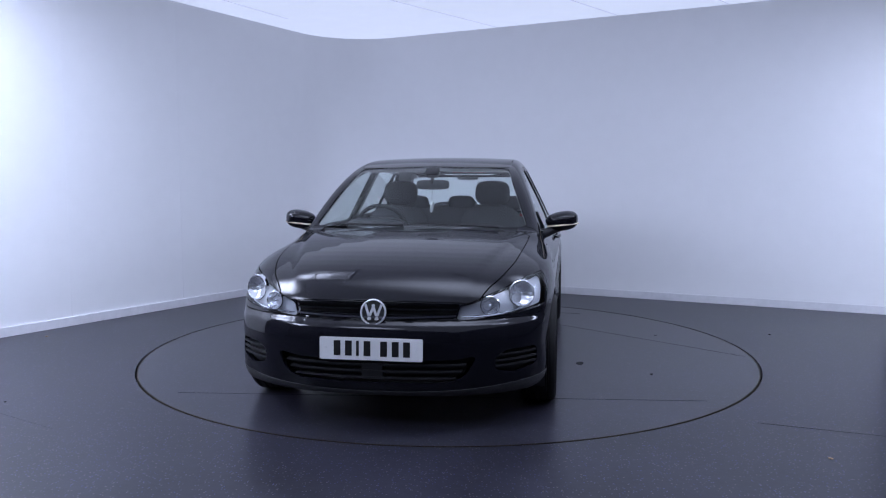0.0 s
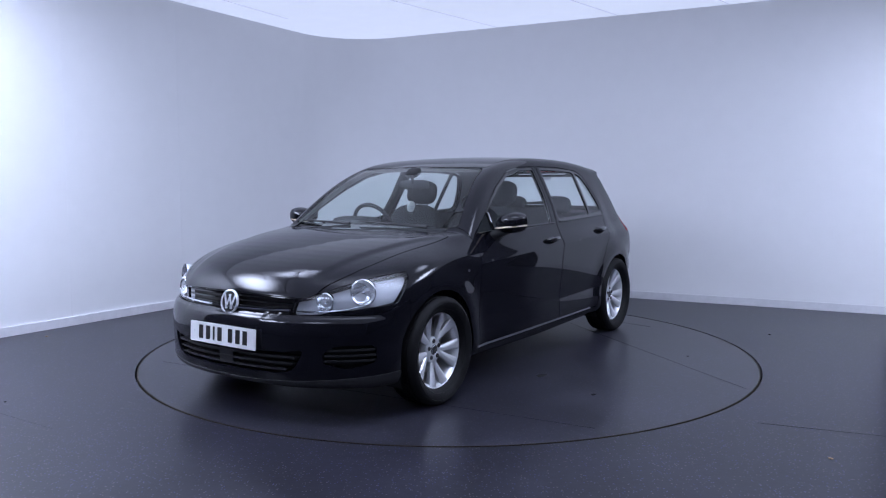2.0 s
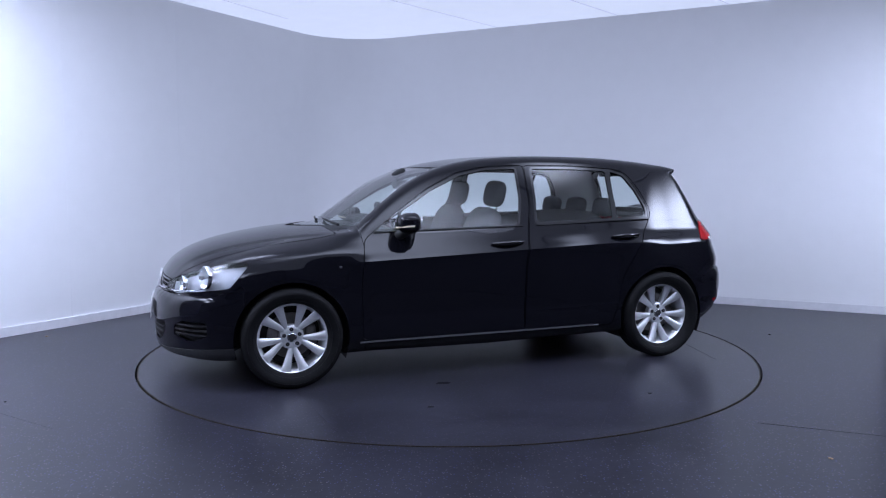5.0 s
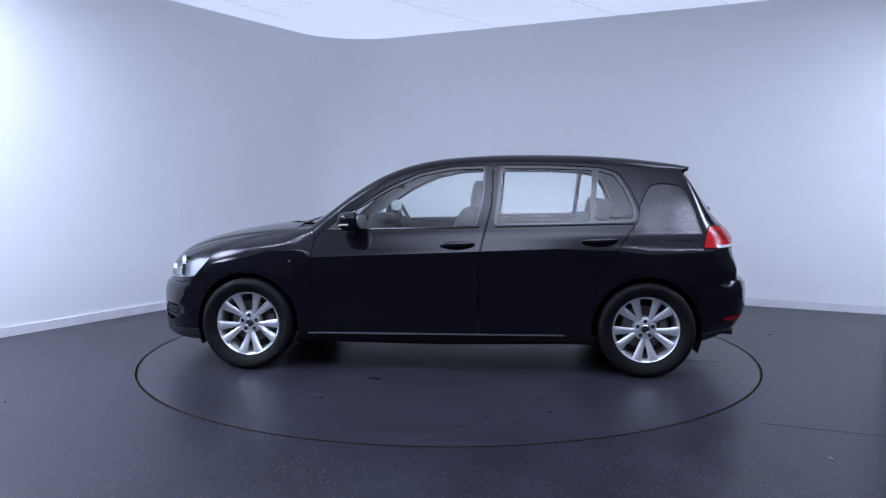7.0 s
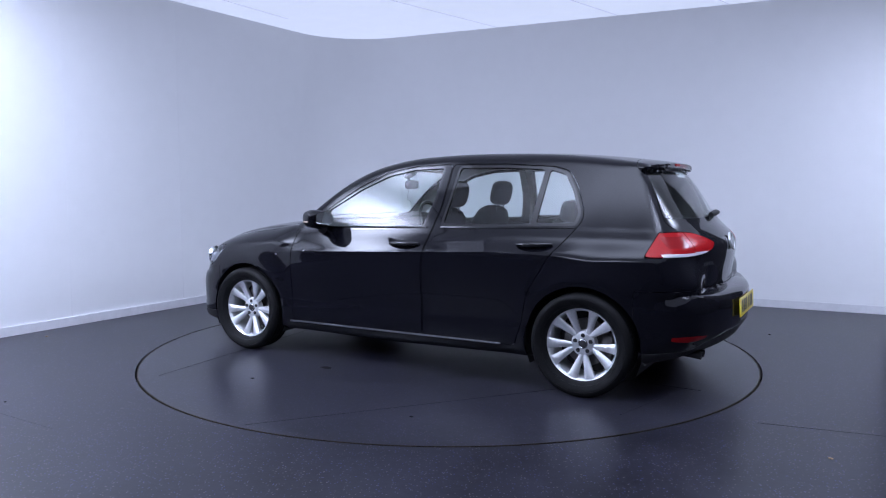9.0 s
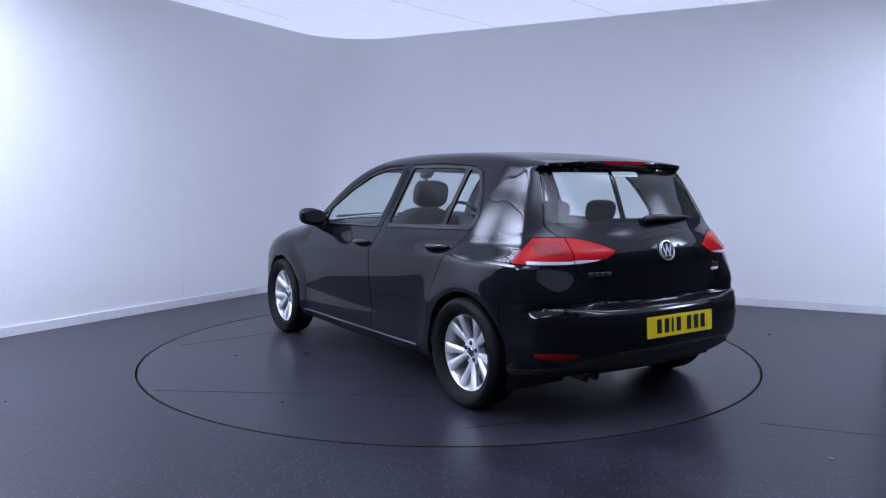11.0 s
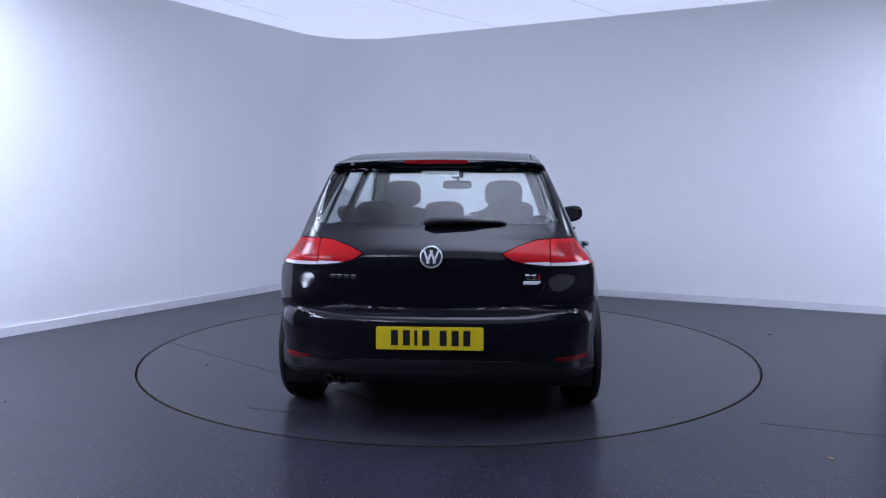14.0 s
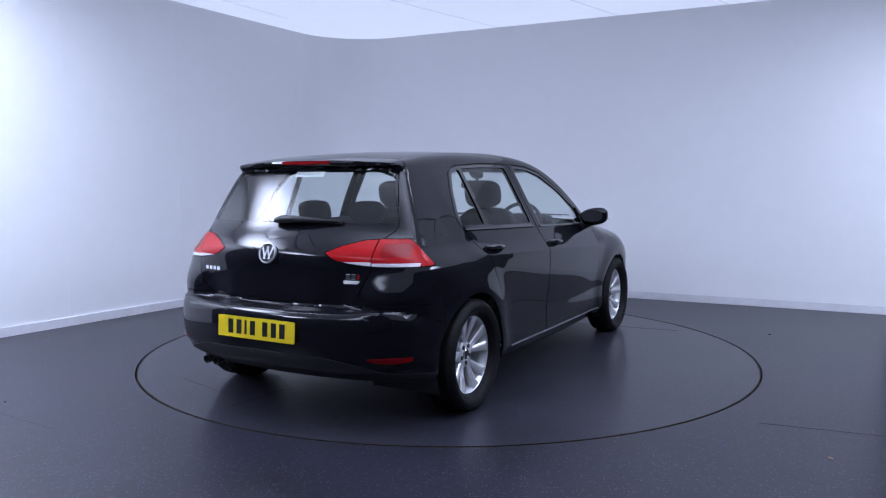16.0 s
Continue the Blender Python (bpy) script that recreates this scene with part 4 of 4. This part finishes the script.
def number_plate(m, mat, parent, label):
    plate = part("number_plate", prism(bmesh.new(), round_corners([(-0.26, -0.0555), (0.26, -0.0555), (0.26, 0.0555), (-0.26, 0.0555)], 0.008, 3), m, 0.005), mat, parent, label)
    for x in (-0.170, -0.112, -0.066, -0.018, 0.066, 0.124, 0.180):
        w = 0.014 if x == -0.066 else 0.034
        part("plate_bar", box(bmesh.new(), (w, 0.074, 0.0016), m @ Matrix.Translation((x, 0.002, 0.0055)), 0.0), PLATE_BLACK, plate)
    for x in (-0.228, 0.228):
        part("screw_cap", turned(bmesh.new(), [(0.001, 0.003), (0.006, 0.002), (0.007, 0.0)], m @ Matrix.Translation((x, 0, 0.005)), 12), mat, plate)
    return plate


def rear_details():
    gate, bumper = PARTS["tailgate"], PARTS["rear_bumper"]
    x = skin_x(0, 0.889, -1)
    badge = part("badge", turned(bmesh.new(), [(0.001, 0.0), (0.050, 0.0), (0.050, 0.010), (0.001, 0.012)], facing(x + 0.002, 0, 0.889, 180, 14), 40), PLATE_BLACK, gate, "round dark badge disc")
    badge_shapes(badge, facing(x - 0.008, 0, 0.889, 180, 14), 0.056)
    number_plate(facing(-2.096, 0, 0.504, 180, 3), PLATE_YELLOW, bumper, "yellow rear plate with black character bars")
    # the model script as plain bars
    for k in range(4):
        y, z = 0.505 - 0.036 * k, 0.782
        part("letter_bar", box(bmesh.new(), (0.028, 0.020, 0.004), facing(skin_x(y, z, -1) - 0.001, y, z, 180 - 12, 2), 0.001, 1), CHROME, gate, "silver script bar")
    for y, w in ((-0.475, 0.024), (-0.505, 0.024), (-0.530, 0.010)):
        part("letter_bar", box(bmesh.new(), (w, 0.024, 0.004), facing(skin_x(y, 0.785, -1) - 0.001, y, 0.785, 180 + 12, 2), 0.001, 1), CHROME if w > 0.02 else RED, gate, "silver script bar")
    part("script_plate", box(bmesh.new(), (0.088, 0.017, 0.004), facing(skin_x(-0.495, 0.757, -1) - 0.001, -0.495, 0.757, 180 + 12, 2), 0.001, 1), PAPER, gate, "small white script plate")
    # wiper
    pts = [(skin_x(y, z, -1) - d, y, z) for y, z, d in ((0.045, 1.052, 0.02), (0.0, 1.060, 0.034), (-0.08, 1.063, 0.036), (-0.17, 1.060, 0.034), (-0.26, 1.058, 0.030), (-0.35, 1.055, 0.026))]
    part("rear_wiper", tube(bmesh.new(), pts, [0.016, 0.021, 0.019, 0.014, 0.009, 0.006], 10), BLACK, gate, "black rear wiper arm", True)
    part("wiper_blade", bar_along(bmesh.new(), steps(0.02, -0.37, 10), 1.050, 0.020, 0.010, 0.018, -1), BLACK, gate, "black wiper blade")
    # brake light in the spoiler, and its dark underside
    spoiler = PARTS["spoiler"]
    part("brake_light", bar_along(bmesh.new(), steps(-0.165, 0.165, 12), 1.362, 0.004, 0.016, 0.02, -1), RED_DEEP, spoiler, "long deep red brake light")
    part("sticker", box(bmesh.new(), (0.20, 0.034, 0.001), facing(skin_x(-0.02, 1.300, -1) + 0.012, -0.02, 1.300, 180, 35)), PAPER, gate, "white sticker behind the glass")
    for k in range(5):
        part("sticker_bar", box(bmesh.new(), (0.022, 0.008, 0.001), facing(skin_x(-0.02, 1.300, -1) + 0.0105, 0.05 - 0.03 * k, 1.300, 180, 35)), LAMP_GREY, gate)
    # exhaust
    for y in (0.46, 0.53):
        bm = turned(bmesh.new(), [(0.020, 0.0), (0.024, 0.0), (0.024, 0.14), (0.020, 0.14)], Matrix.Translation((-1.80, y, 0.266)) @ Matrix.Rotation(radians(-96), 4, "Y"), 24, True)
        part("exhaust_pipe", bm, ALLOY_DARK, CAR, "dull steel exhaust pipe", True)
    part("silencer", blob(bmesh.new(), (0.5, 0.28, 0.12), Matrix.Translation((-1.64, 0.30, 0.30)), 4), BLACK, CAR, "dark silencer box", True)


def side_details():
    for side in (1, -1):
        for door, x0, x1, z0 in (("front_door", 0.010, -0.212, 0.853), ("rear_door", -0.905, -1.128, 0.880)):
            owner = PARTS[(door, side)]
            bm = bmesh.new()
            n = 15
            pts, rad = [], []
            for i in range(n):
                t = i / (n - 1)
                x, z = x0 + (x1 - x0) * t, z0 + 0.008 * t
                out = 0.004 + 0.026 * math.sin(math.pi * min(max(t, 0.02), 0.98)) ** 0.5
                pts.append((x, side * (skin_y(x, z) + out), z))
                rad.append(0.006 + 0.010 * math.sin(math.pi * (0.06 + 0.88 * t)) ** 0.6)
            part("door_handle", tube(bm, pts, rad, 12), GLOSS_BLACK, owner, "gloss black pull handle", True)
            xm = (x0 + x1) / 2
            m = Matrix.Translation((xm + 0.01, side * (skin_y(xm, z0 - 0.004) - 0.012), z0 - 0.006)) @ Matrix.Rotation(radians(side * 14), 4, "X")
            part("handle_cup", blob(bmesh.new(), (0.15, 0.030, 0.052), m, 2.4, 20, 8), PAINT, owner, "dark recess behind the handle", True)
        # mirror
        door = PARTS[("front_door", side)]
        s = Matrix.Translation((-0.05, 0, 0)) @ Matrix.Diagonal((1, side, 1, 1))
        bm = blob(bmesh.new(), (0.185, 0.215, 0.128), Matrix.Translation((0.630, 0.905, 1.000)) @ Matrix.Rotation(radians(-14), 4, "Z") @ Matrix.Rotation(radians(4), 4, "X"), 2.45, 28, 16)
        for v in bm.verts:
            # flat towards the back, drawn in towards the door and below
            t = (v.co.x - 0.630) / 0.09
            if t < -0.1:
                v.co.x = 0.620 + (v.co.x - 0.620) * 0.45
            v.co.z += 0.012 * (v.co.y - 0.905) / 0.11
            v.co.y += 0.02 * max(0, (1.0 - v.co.z) / 0.06)
            v.co = s @ v.co
        mirror = part("door_mirror", bm, PAINT, door, "black rounded door mirror housing", True)
        bm = tube(bmesh.new(), [s @ Vector(q) for q in ((0.680, 0.770, 0.915), (0.668, 0.815, 0.925), (0.650, 0.855, 0.944), (0.635, 0.900, 0.958))], [0.036, 0.030, 0.028, 0.026], 12)
        part("mirror_arm", bm, BLACK, mirror, "matt black mirror arm", True)
        pts = [s @ Vector((0.630 + 0.0925 * math.cos(a) * 1.02, 0.905 + 0.110 * math.sin(a) * 1.0, 0.975 + 0.012 * math.sin(a))) for a in [radians(-55 + 140 * i / 12) for i in range(13)]]
        part("indicator_strip", tube(bmesh.new(), pts, 0.0055, 8), AMBER, mirror, "slim pale indicator strip", True)
        m = s @ Matrix.Translation((0.571, 0.912, 1.006)) @ Matrix.Rotation(radians(-12), 4, "Z") @ Matrix.Rotation(radians(-90), 4, "Y") @ Matrix.Rotation(radians(0), 4, "Z")
        ring = [(0.043 * math.copysign(abs(math.sin(a)) ** 0.75, math.sin(a)), 0.078 * math.copysign(abs(math.cos(a)) ** 0.75, math.cos(a))) for a in [2 * math.pi * i / 28 for i in range(28)]]
        part("mirror_glass", prism(bmesh.new(), ring, m, 0.004), MIRROR, mirror, "bright mirror glass")
        # sheen of the sill edge, put into a grey line, and black corner triangle
        pts = [(x, side * (skin_y(x, 0.252) + 0.003), 0.252 + 0.012 * (0.9 - x) / 1.6) for x in steps(0.90, -0.80, 20)]
        part("sill_sheen", tube(bmesh.new(), pts, 0.006, 6), SATIN, PARTS[("sill", side)], "thin grey line painting the sill edge sheen", True)
        # joint line on the window ledge
        pts = [(x, side * (skin_y(x, z) + 0.003), z) for x, z in [(xx, 0.940 + 0.050 * (0.80 - xx) / 2.05) for xx in steps(0.79, -0.24, 16)]]
        part("window_trim", tube(bmesh.new(), pts, 0.006, 6), GLOSS_BLACK, door, "black waist strip", True)
        pts = [(x, side * (skin_y(x, z) + 0.003), z) for x, z in [(xx, 0.940 + 0.050 * (0.80 - xx) / 2.05) for xx in steps(-0.345, -1.245, 16)]]
        part("window_trim", tube(bmesh.new(), pts, 0.006, 6), GLOSS_BLACK, PARTS[("rear_door", side)], "black waist strip", True)
        pts = [(x, side * (skin_y(x, z) + 0.001), z) for x, z in ((0.615, 0.945), (0.612, 1.0), (0.610, 1.062))]
        part("window_divider", tube(bmesh.new(), pts, 0.012, 6), GLOSS_BLACK, door, "black pillar between the panes", True)
        # small grey mark on the wing, tank flap on one side
        x, z = 1.02, 0.735
        part("wing_mark", box(bmesh.new(), (0.016, 0.012, 0.004), facing(x, side * (skin_y(x, z)), z, side * 90, 2), 0.001, 1), SATIN, PARTS[("front_wing", side)], "tiny grey wing mark")
    # wheel housings
    for wx in (1.3185, -1.3185):
        for side in (1, -1):
            bm = bmesh.new()
            rows = []
            for y, r in ((0.42, 0.02), (0.42, 0.358), (0.835, 0.358)):
                rows.append([bm.verts.new((wx + r * math.cos(a), side * y, 0.305 + r * math.sin(a))) for a in [radians(-24 + 228 * i / 32) for i in range(33)]])
            for a, b in zip(rows, rows[1:]):
                for i in range(32):
                    bm.faces.new((a[i], a[i + 1], b[i + 1], b[i]))
            part("wheel_housing", bm, BLACK, CAR, "black plastic wheel housing", True)


def wheel():
    """An alloy wheel in its own space: its axle along z, the outer face upwards."""
    bm = bmesh.new()
    # rim barrel and lip
    turned(bm, [(0.196, -0.15), (0.204, -0.145), (0.198, -0.06), (0.192, 0.0), (0.201, 0.040), (0.209, 0.048), (0.216, 0.054), (0.222, 0.052), (0.224, 0.044), (0.216, 0.034), (0.206, -0.05), (0.214, -0.15)], Matrix(), 60, True)
    # hub
    turned(bm, [(0.001, 0.020), (0.034, 0.020), (0.062, 0.022), (0.074, 0.014), (0.080, -0.02), (0.060, -0.04), (0.001, -0.04)], Matrix(), 40)
    ob = part("wheel", bm, ALLOY, None, "silver ten-spoke alloy wheel", True)
    for k in range(10):
        bm = bmesh.new()
        half = 1 if k % 2 else -1
        turn = Matrix.Rotation(radians(72 * (k // 2) + half * 15.5), 4, "Z")
        sections = []
        for r, w, top, ridge in ((0.056, 0.033, 0.018, 0.001), (0.085, 0.035, 0.020, 0.004), (0.120, 0.042, 0.028, 0.006), (0.160, 0.051, 0.038, 0.006), (0.190, 0.060, 0.046, 0.003), (0.207, 0.066, 0.050, 0.001)):
            lean = half * 0.010 * (0.207 - r) / 0.15
            sections.append([bm.verts.new(turn @ Vector((dx + lean, r, dz))) for dx, dz in ((-w / 2, top - 0.006), (-w / 2 + 0.005, top), (0.0, top + ridge), (w / 2 - 0.005, top), (w / 2, top - 0.006), (w / 2 - 0.006, top - 0.034), (-w / 2 + 0.006, top - 0.034))])
        for a, b in zip(sections, sections[1:]):
            for i in range(7):
                bm.faces.new((a[i], a[(i + 1) % 7], b[(i + 1) % 7], b[i]))
        bm.faces.new(sections[0][::-1])
        bm.faces.new(sections[-1])
        part("spoke", bm, ALLOY, ob, "", True)
    # tyre with grooved tread
    bm = bmesh.new()
    prof = [(0.214, 0.052), (0.224, 0.072), (0.245, 0.088), (0.268, 0.098), (0.286, 0.097), (0.297, 0.088), (0.304, 0.078)]
    tread = []
    for z in (0.055, 0.020, -0.020, -0.055):
        tread += [(0.308, z + 0.016), (0.308, z + 0.005), (0.301, z + 0.004), (0.301, z - 0.004), (0.308, z - 0.005)]
    back = [(r, -z) for r, z in reversed(prof)]
    turned(bm, prof + tread + back, Matrix(), 72, True)
    part("tyre", bm, RUBBER, ob, "black road tyre", True)
    for r in (0.238, 0.276):
        z = {0.238: 0.0845, 0.276: 0.0985}[r]
        part("sidewall_rib", turned(bmesh.new(), [(r - 0.003, z - 0.004), (r, z + 0.001), (r + 0.003, z - 0.004)], Matrix(), 64), RUBBER, ob)
    cap = part("hub_cap", turned(bmesh.new(), [(0.001, 0.026), (0.024, 0.026), (0.029, 0.022), (0.029, 0.016)], Matrix(), 28), ALLOY_DARK, ob, "dark round centre cap", True)
    part("cap_ring", turned(bmesh.new(), [(0.022, 0.026), (0.024, 0.028), (0.027, 0.026), (0.027, 0.022)], Matrix(), 28), CHROME, ob, "bright cap ring", True)
    # dark discs: the shade in the bolt recesses is put into their colour
    for k in range(5):
        a = radians(126 + 72 * k)
        m = Matrix.Translation((0.050 * math.cos(a), 0.050 * math.sin(a), 0.0))
        part("bolt_hole", turned(bmesh.new(), [(0.001, 0.0245), (0.012, 0.0250), (0.014, 0.018)], m, 10), ALLOY_DARK, ob)
    part("brake_disc", turned(bmesh.new(), [(0.06, -0.050), (0.142, -0.050), (0.142, -0.072), (0.06, -0.072)], Matrix(), 48, True), BRAKE, ob, "dull steel brake disc", True)
    part("caliper", blob(bmesh.new(), (0.075, 0.16, 0.07), Matrix.Translation((-0.125, 0.02, -0.065)), 4, 16, 8), BRAKE, ob, "dull grey brake caliper", True)
    part("wheel_back", turned(bmesh.new(), [(0.001, -0.10), (0.19, -0.10)], Matrix(), 32), PLATE_BLACK, ob)
    return ob


def put_wheels():
    first = wheel()
    places = [(wx, side) for wx in (1.3185, -1.3185) for side in (1, -1)]
    for i, (wx, side) in enumerate(places):
        m = Matrix.Translation((wx, side * 0.792, 0.3085)) @ Matrix.Rotation(radians(-90 * side), 4, "X") @ Matrix.Rotation(radians(3 if wx > 0 else 0), 4, "Z")
        ob = first if i == 0 else copy_thing(first, m)
        ob.matrix_basis = m
        ob.parent = CAR


def seat(name, x, y, wide, back_top, head):
    thing = part(name, blob(bmesh.new(), (0.52, wide, 0.20), Matrix.Translation((x + 0.22, y, 0.56)), 3.2), FABRIC, CAR, "charcoal fabric seat", True)
    m = Matrix.Translation((x - 0.09, y, (0.52 + back_top) / 2)) @ Matrix.Rotation(radians(-18), 4, "Y")
    part("backrest", blob(bmesh.new(), (0.16, wide, back_top - 0.46), m, 3.4), FABRIC, thing, "charcoal fabric backrest", True)
    for hy in head:
        hx = x - 0.09 - 0.32 * (back_top - 0.52) / 2 - 0.02
        part("headrest", blob(bmesh.new(), (0.10, 0.27 if len(head) == 1 else 0.24, 0.19 if len(head) == 1 else 0.14), Matrix.Translation((hx - 0.04, hy, back_top + (0.115 if len(head) == 1 else 0.05))) @ Matrix.Rotation(radians(-12), 4, "Y"), 3.2), FABRIC, thing, "padded charcoal headrest", True)
        for dy in (-0.06, 0.06):
            part("headrest_post", tube(bmesh.new(), [(hx - 0.02, hy + dy, back_top - 0.06), (hx - 0.035, hy + dy, back_top + 0.08)], 0.006, 8), CHROME, thing)


def interior():
    seat("front_seat", 0.02, 0.365, 0.50, 1.06, (0.365,))
    seat("front_seat", 0.02, -0.365, 0.50, 1.06, (-0.365,))
    seat("rear_seat", -0.86, 0.0, 1.24, 1.02, (0.42, 0.0, -0.42))
    bm = blob(bmesh.new(), (0.62, 1.42, 0.36), Matrix.Translation((0.80, 0, 0.78)), 4.5, 32, 14)
    dash = part("dashboard", bm, BLACK, CAR, "dark grey moulded dashboard", True)
    part("instrument_hood", blob(bmesh.new(), (0.22, 0.40, 0.12), Matrix.Translation((0.60, -0.365, 0.955)), 3, 20, 10), BLACK, dash, "dark instrument hood", True)
    m = Matrix.Translation((0.400, -0.365, 0.930)) @ Matrix.Rotation(radians(-66), 4, "Y")
    bm = bmesh.new()
    ring = [(0.178 + 0.015 * math.cos(2 * math.pi * i / 10), 0.015 * math.sin(2 * math.pi * i / 10)) for i in range(10)]
    turned(bm, ring, m, 40, True)
    wheel_ob = part("steering_wheel", bm, BLACK, CAR, "black leather steering wheel", True)
    part("wheel_boss", blob(bmesh.new(), (0.13, 0.16, 0.05), m, 3, 16, 8), BLACK, wheel_ob, "dark wheel boss", True)
    for a in (0, 180, 90):
        d = Vector((math.cos(radians(a + 90)), math.sin(radians(a + 90)), 0))
        part("wheel_spoke", tube(bmesh.new(), [m @ (d * 0.05), m @ (d * 0.17)], 0.014, 8), BLACK, wheel_ob)
    part("steering_column", tube(bmesh.new(), [(0.41, -0.365, 0.92), (0.62, -0.365, 0.84)], 0.04, 12), BLACK, wheel_ob)
    mirror = part("cabin_mirror", blob(bmesh.new(), (0.045, 0.235, 0.068), Matrix.Translation((0.385, 0.0, 1.240)) @ Matrix.Rotation(radians(12), 4, "Z"), 4, 24, 10), BLACK, CAR, "black rear-view mirror", True)
    part("mirror_stem", tube(bmesh.new(), [(0.40, 0, 1.25), (0.43, 0, 1.315)], 0.012, 8), BLACK, mirror)
    part("sensor_cover", blob(bmesh.new(), (0.10, 0.10, 0.05), Matrix.Translation((0.40, 0, 1.325)) @ Matrix.Rotation(radians(28), 4, "Y"), 4, 16, 8), BLACK, mirror, "black sensor cover", True)
    tag = part("air_freshener", turned(bmesh.new(), [(0.001, -0.006), (0.040, -0.006), (0.040, 0.006), (0.001, 0.006)], Matrix.Translation((0.43, 0.0, 1.085)) @ Matrix.Rotation(radians(80), 4, "X"), 28), PAPER, CAR, "round white hanging air freshener")
    part("cord", tube(bmesh.new(), [(0.43, 0.0, 1.12), (0.41, 0.0, 1.22)], 0.0015, 5), BLACK, tag)
    for k in range(3):
        part("tag_bar", box(bmesh.new(), (0.044, 0.014, 0.006), Matrix.Translation((0.43, 0.0, 1.071 + 0.014 * k)) @ Matrix.Rotation(radians(-10), 4, "X")), LAMP_GREY, tag)
    part("parcel_shelf", box(bmesh.new(), (0.42, 1.16, 0.02), Matrix.Translation((-1.58, 0, 0.99)), 0.004), FABRIC, CAR, "charcoal parcel shelf")
    mesh_part("headlining", skin.panel("roof", 0.0, (1, -1), -0.035), LINING, CAR, "pale grey headlining", True)
    for side in (1, -1):
        mesh_part("pillar_trim", skin.panel("body", 0.0, (side,), -0.022, 0.99), LINING, CAR, "pale grey pillar trim", True)
        for door in ("front_door", "rear_door"):
            mesh_part("door_lining", skin.panel(door, 0.0, (side,), -0.035, 0.30), FABRIC, PARTS[(door, side)], "dark door lining", True)


front_details()
rear_details()
side_details()
put_wheels()
interior()


# ---- movement ----
TURN = ((0.0, -98.94), (0.5, -105.01), (1.0, -111.26), (1.5, -117.35), (2.0, -123.64), (2.5, -129.68), (3.0, -135.80), (3.5, -141.87), (4.0, -147.99), (6.5, -178.87), (7.0, -184.99), (7.5, -191.09), (8.0, -197.28), (8.5, -203.45), (9.0, -209.75), (11.5, -242.27), (12.0, -248.62), (12.5, -254.77), (13.0, -261.16), (13.5, -267.40), (14.0, -273.78), (14.5, -279.99), (15.0, -286.46), (15.5, -292.64), (16.0, -299.12))


def motions():
    for thing, base in ((TURNTABLE, Matrix()), (CAR, Matrix.Translation((-0.0307, -0.0517, 0)))):
        walk(thing, [(t, Matrix.Rotation(radians(a), 4, "Z") @ base) for t, a in TURN])


motions()
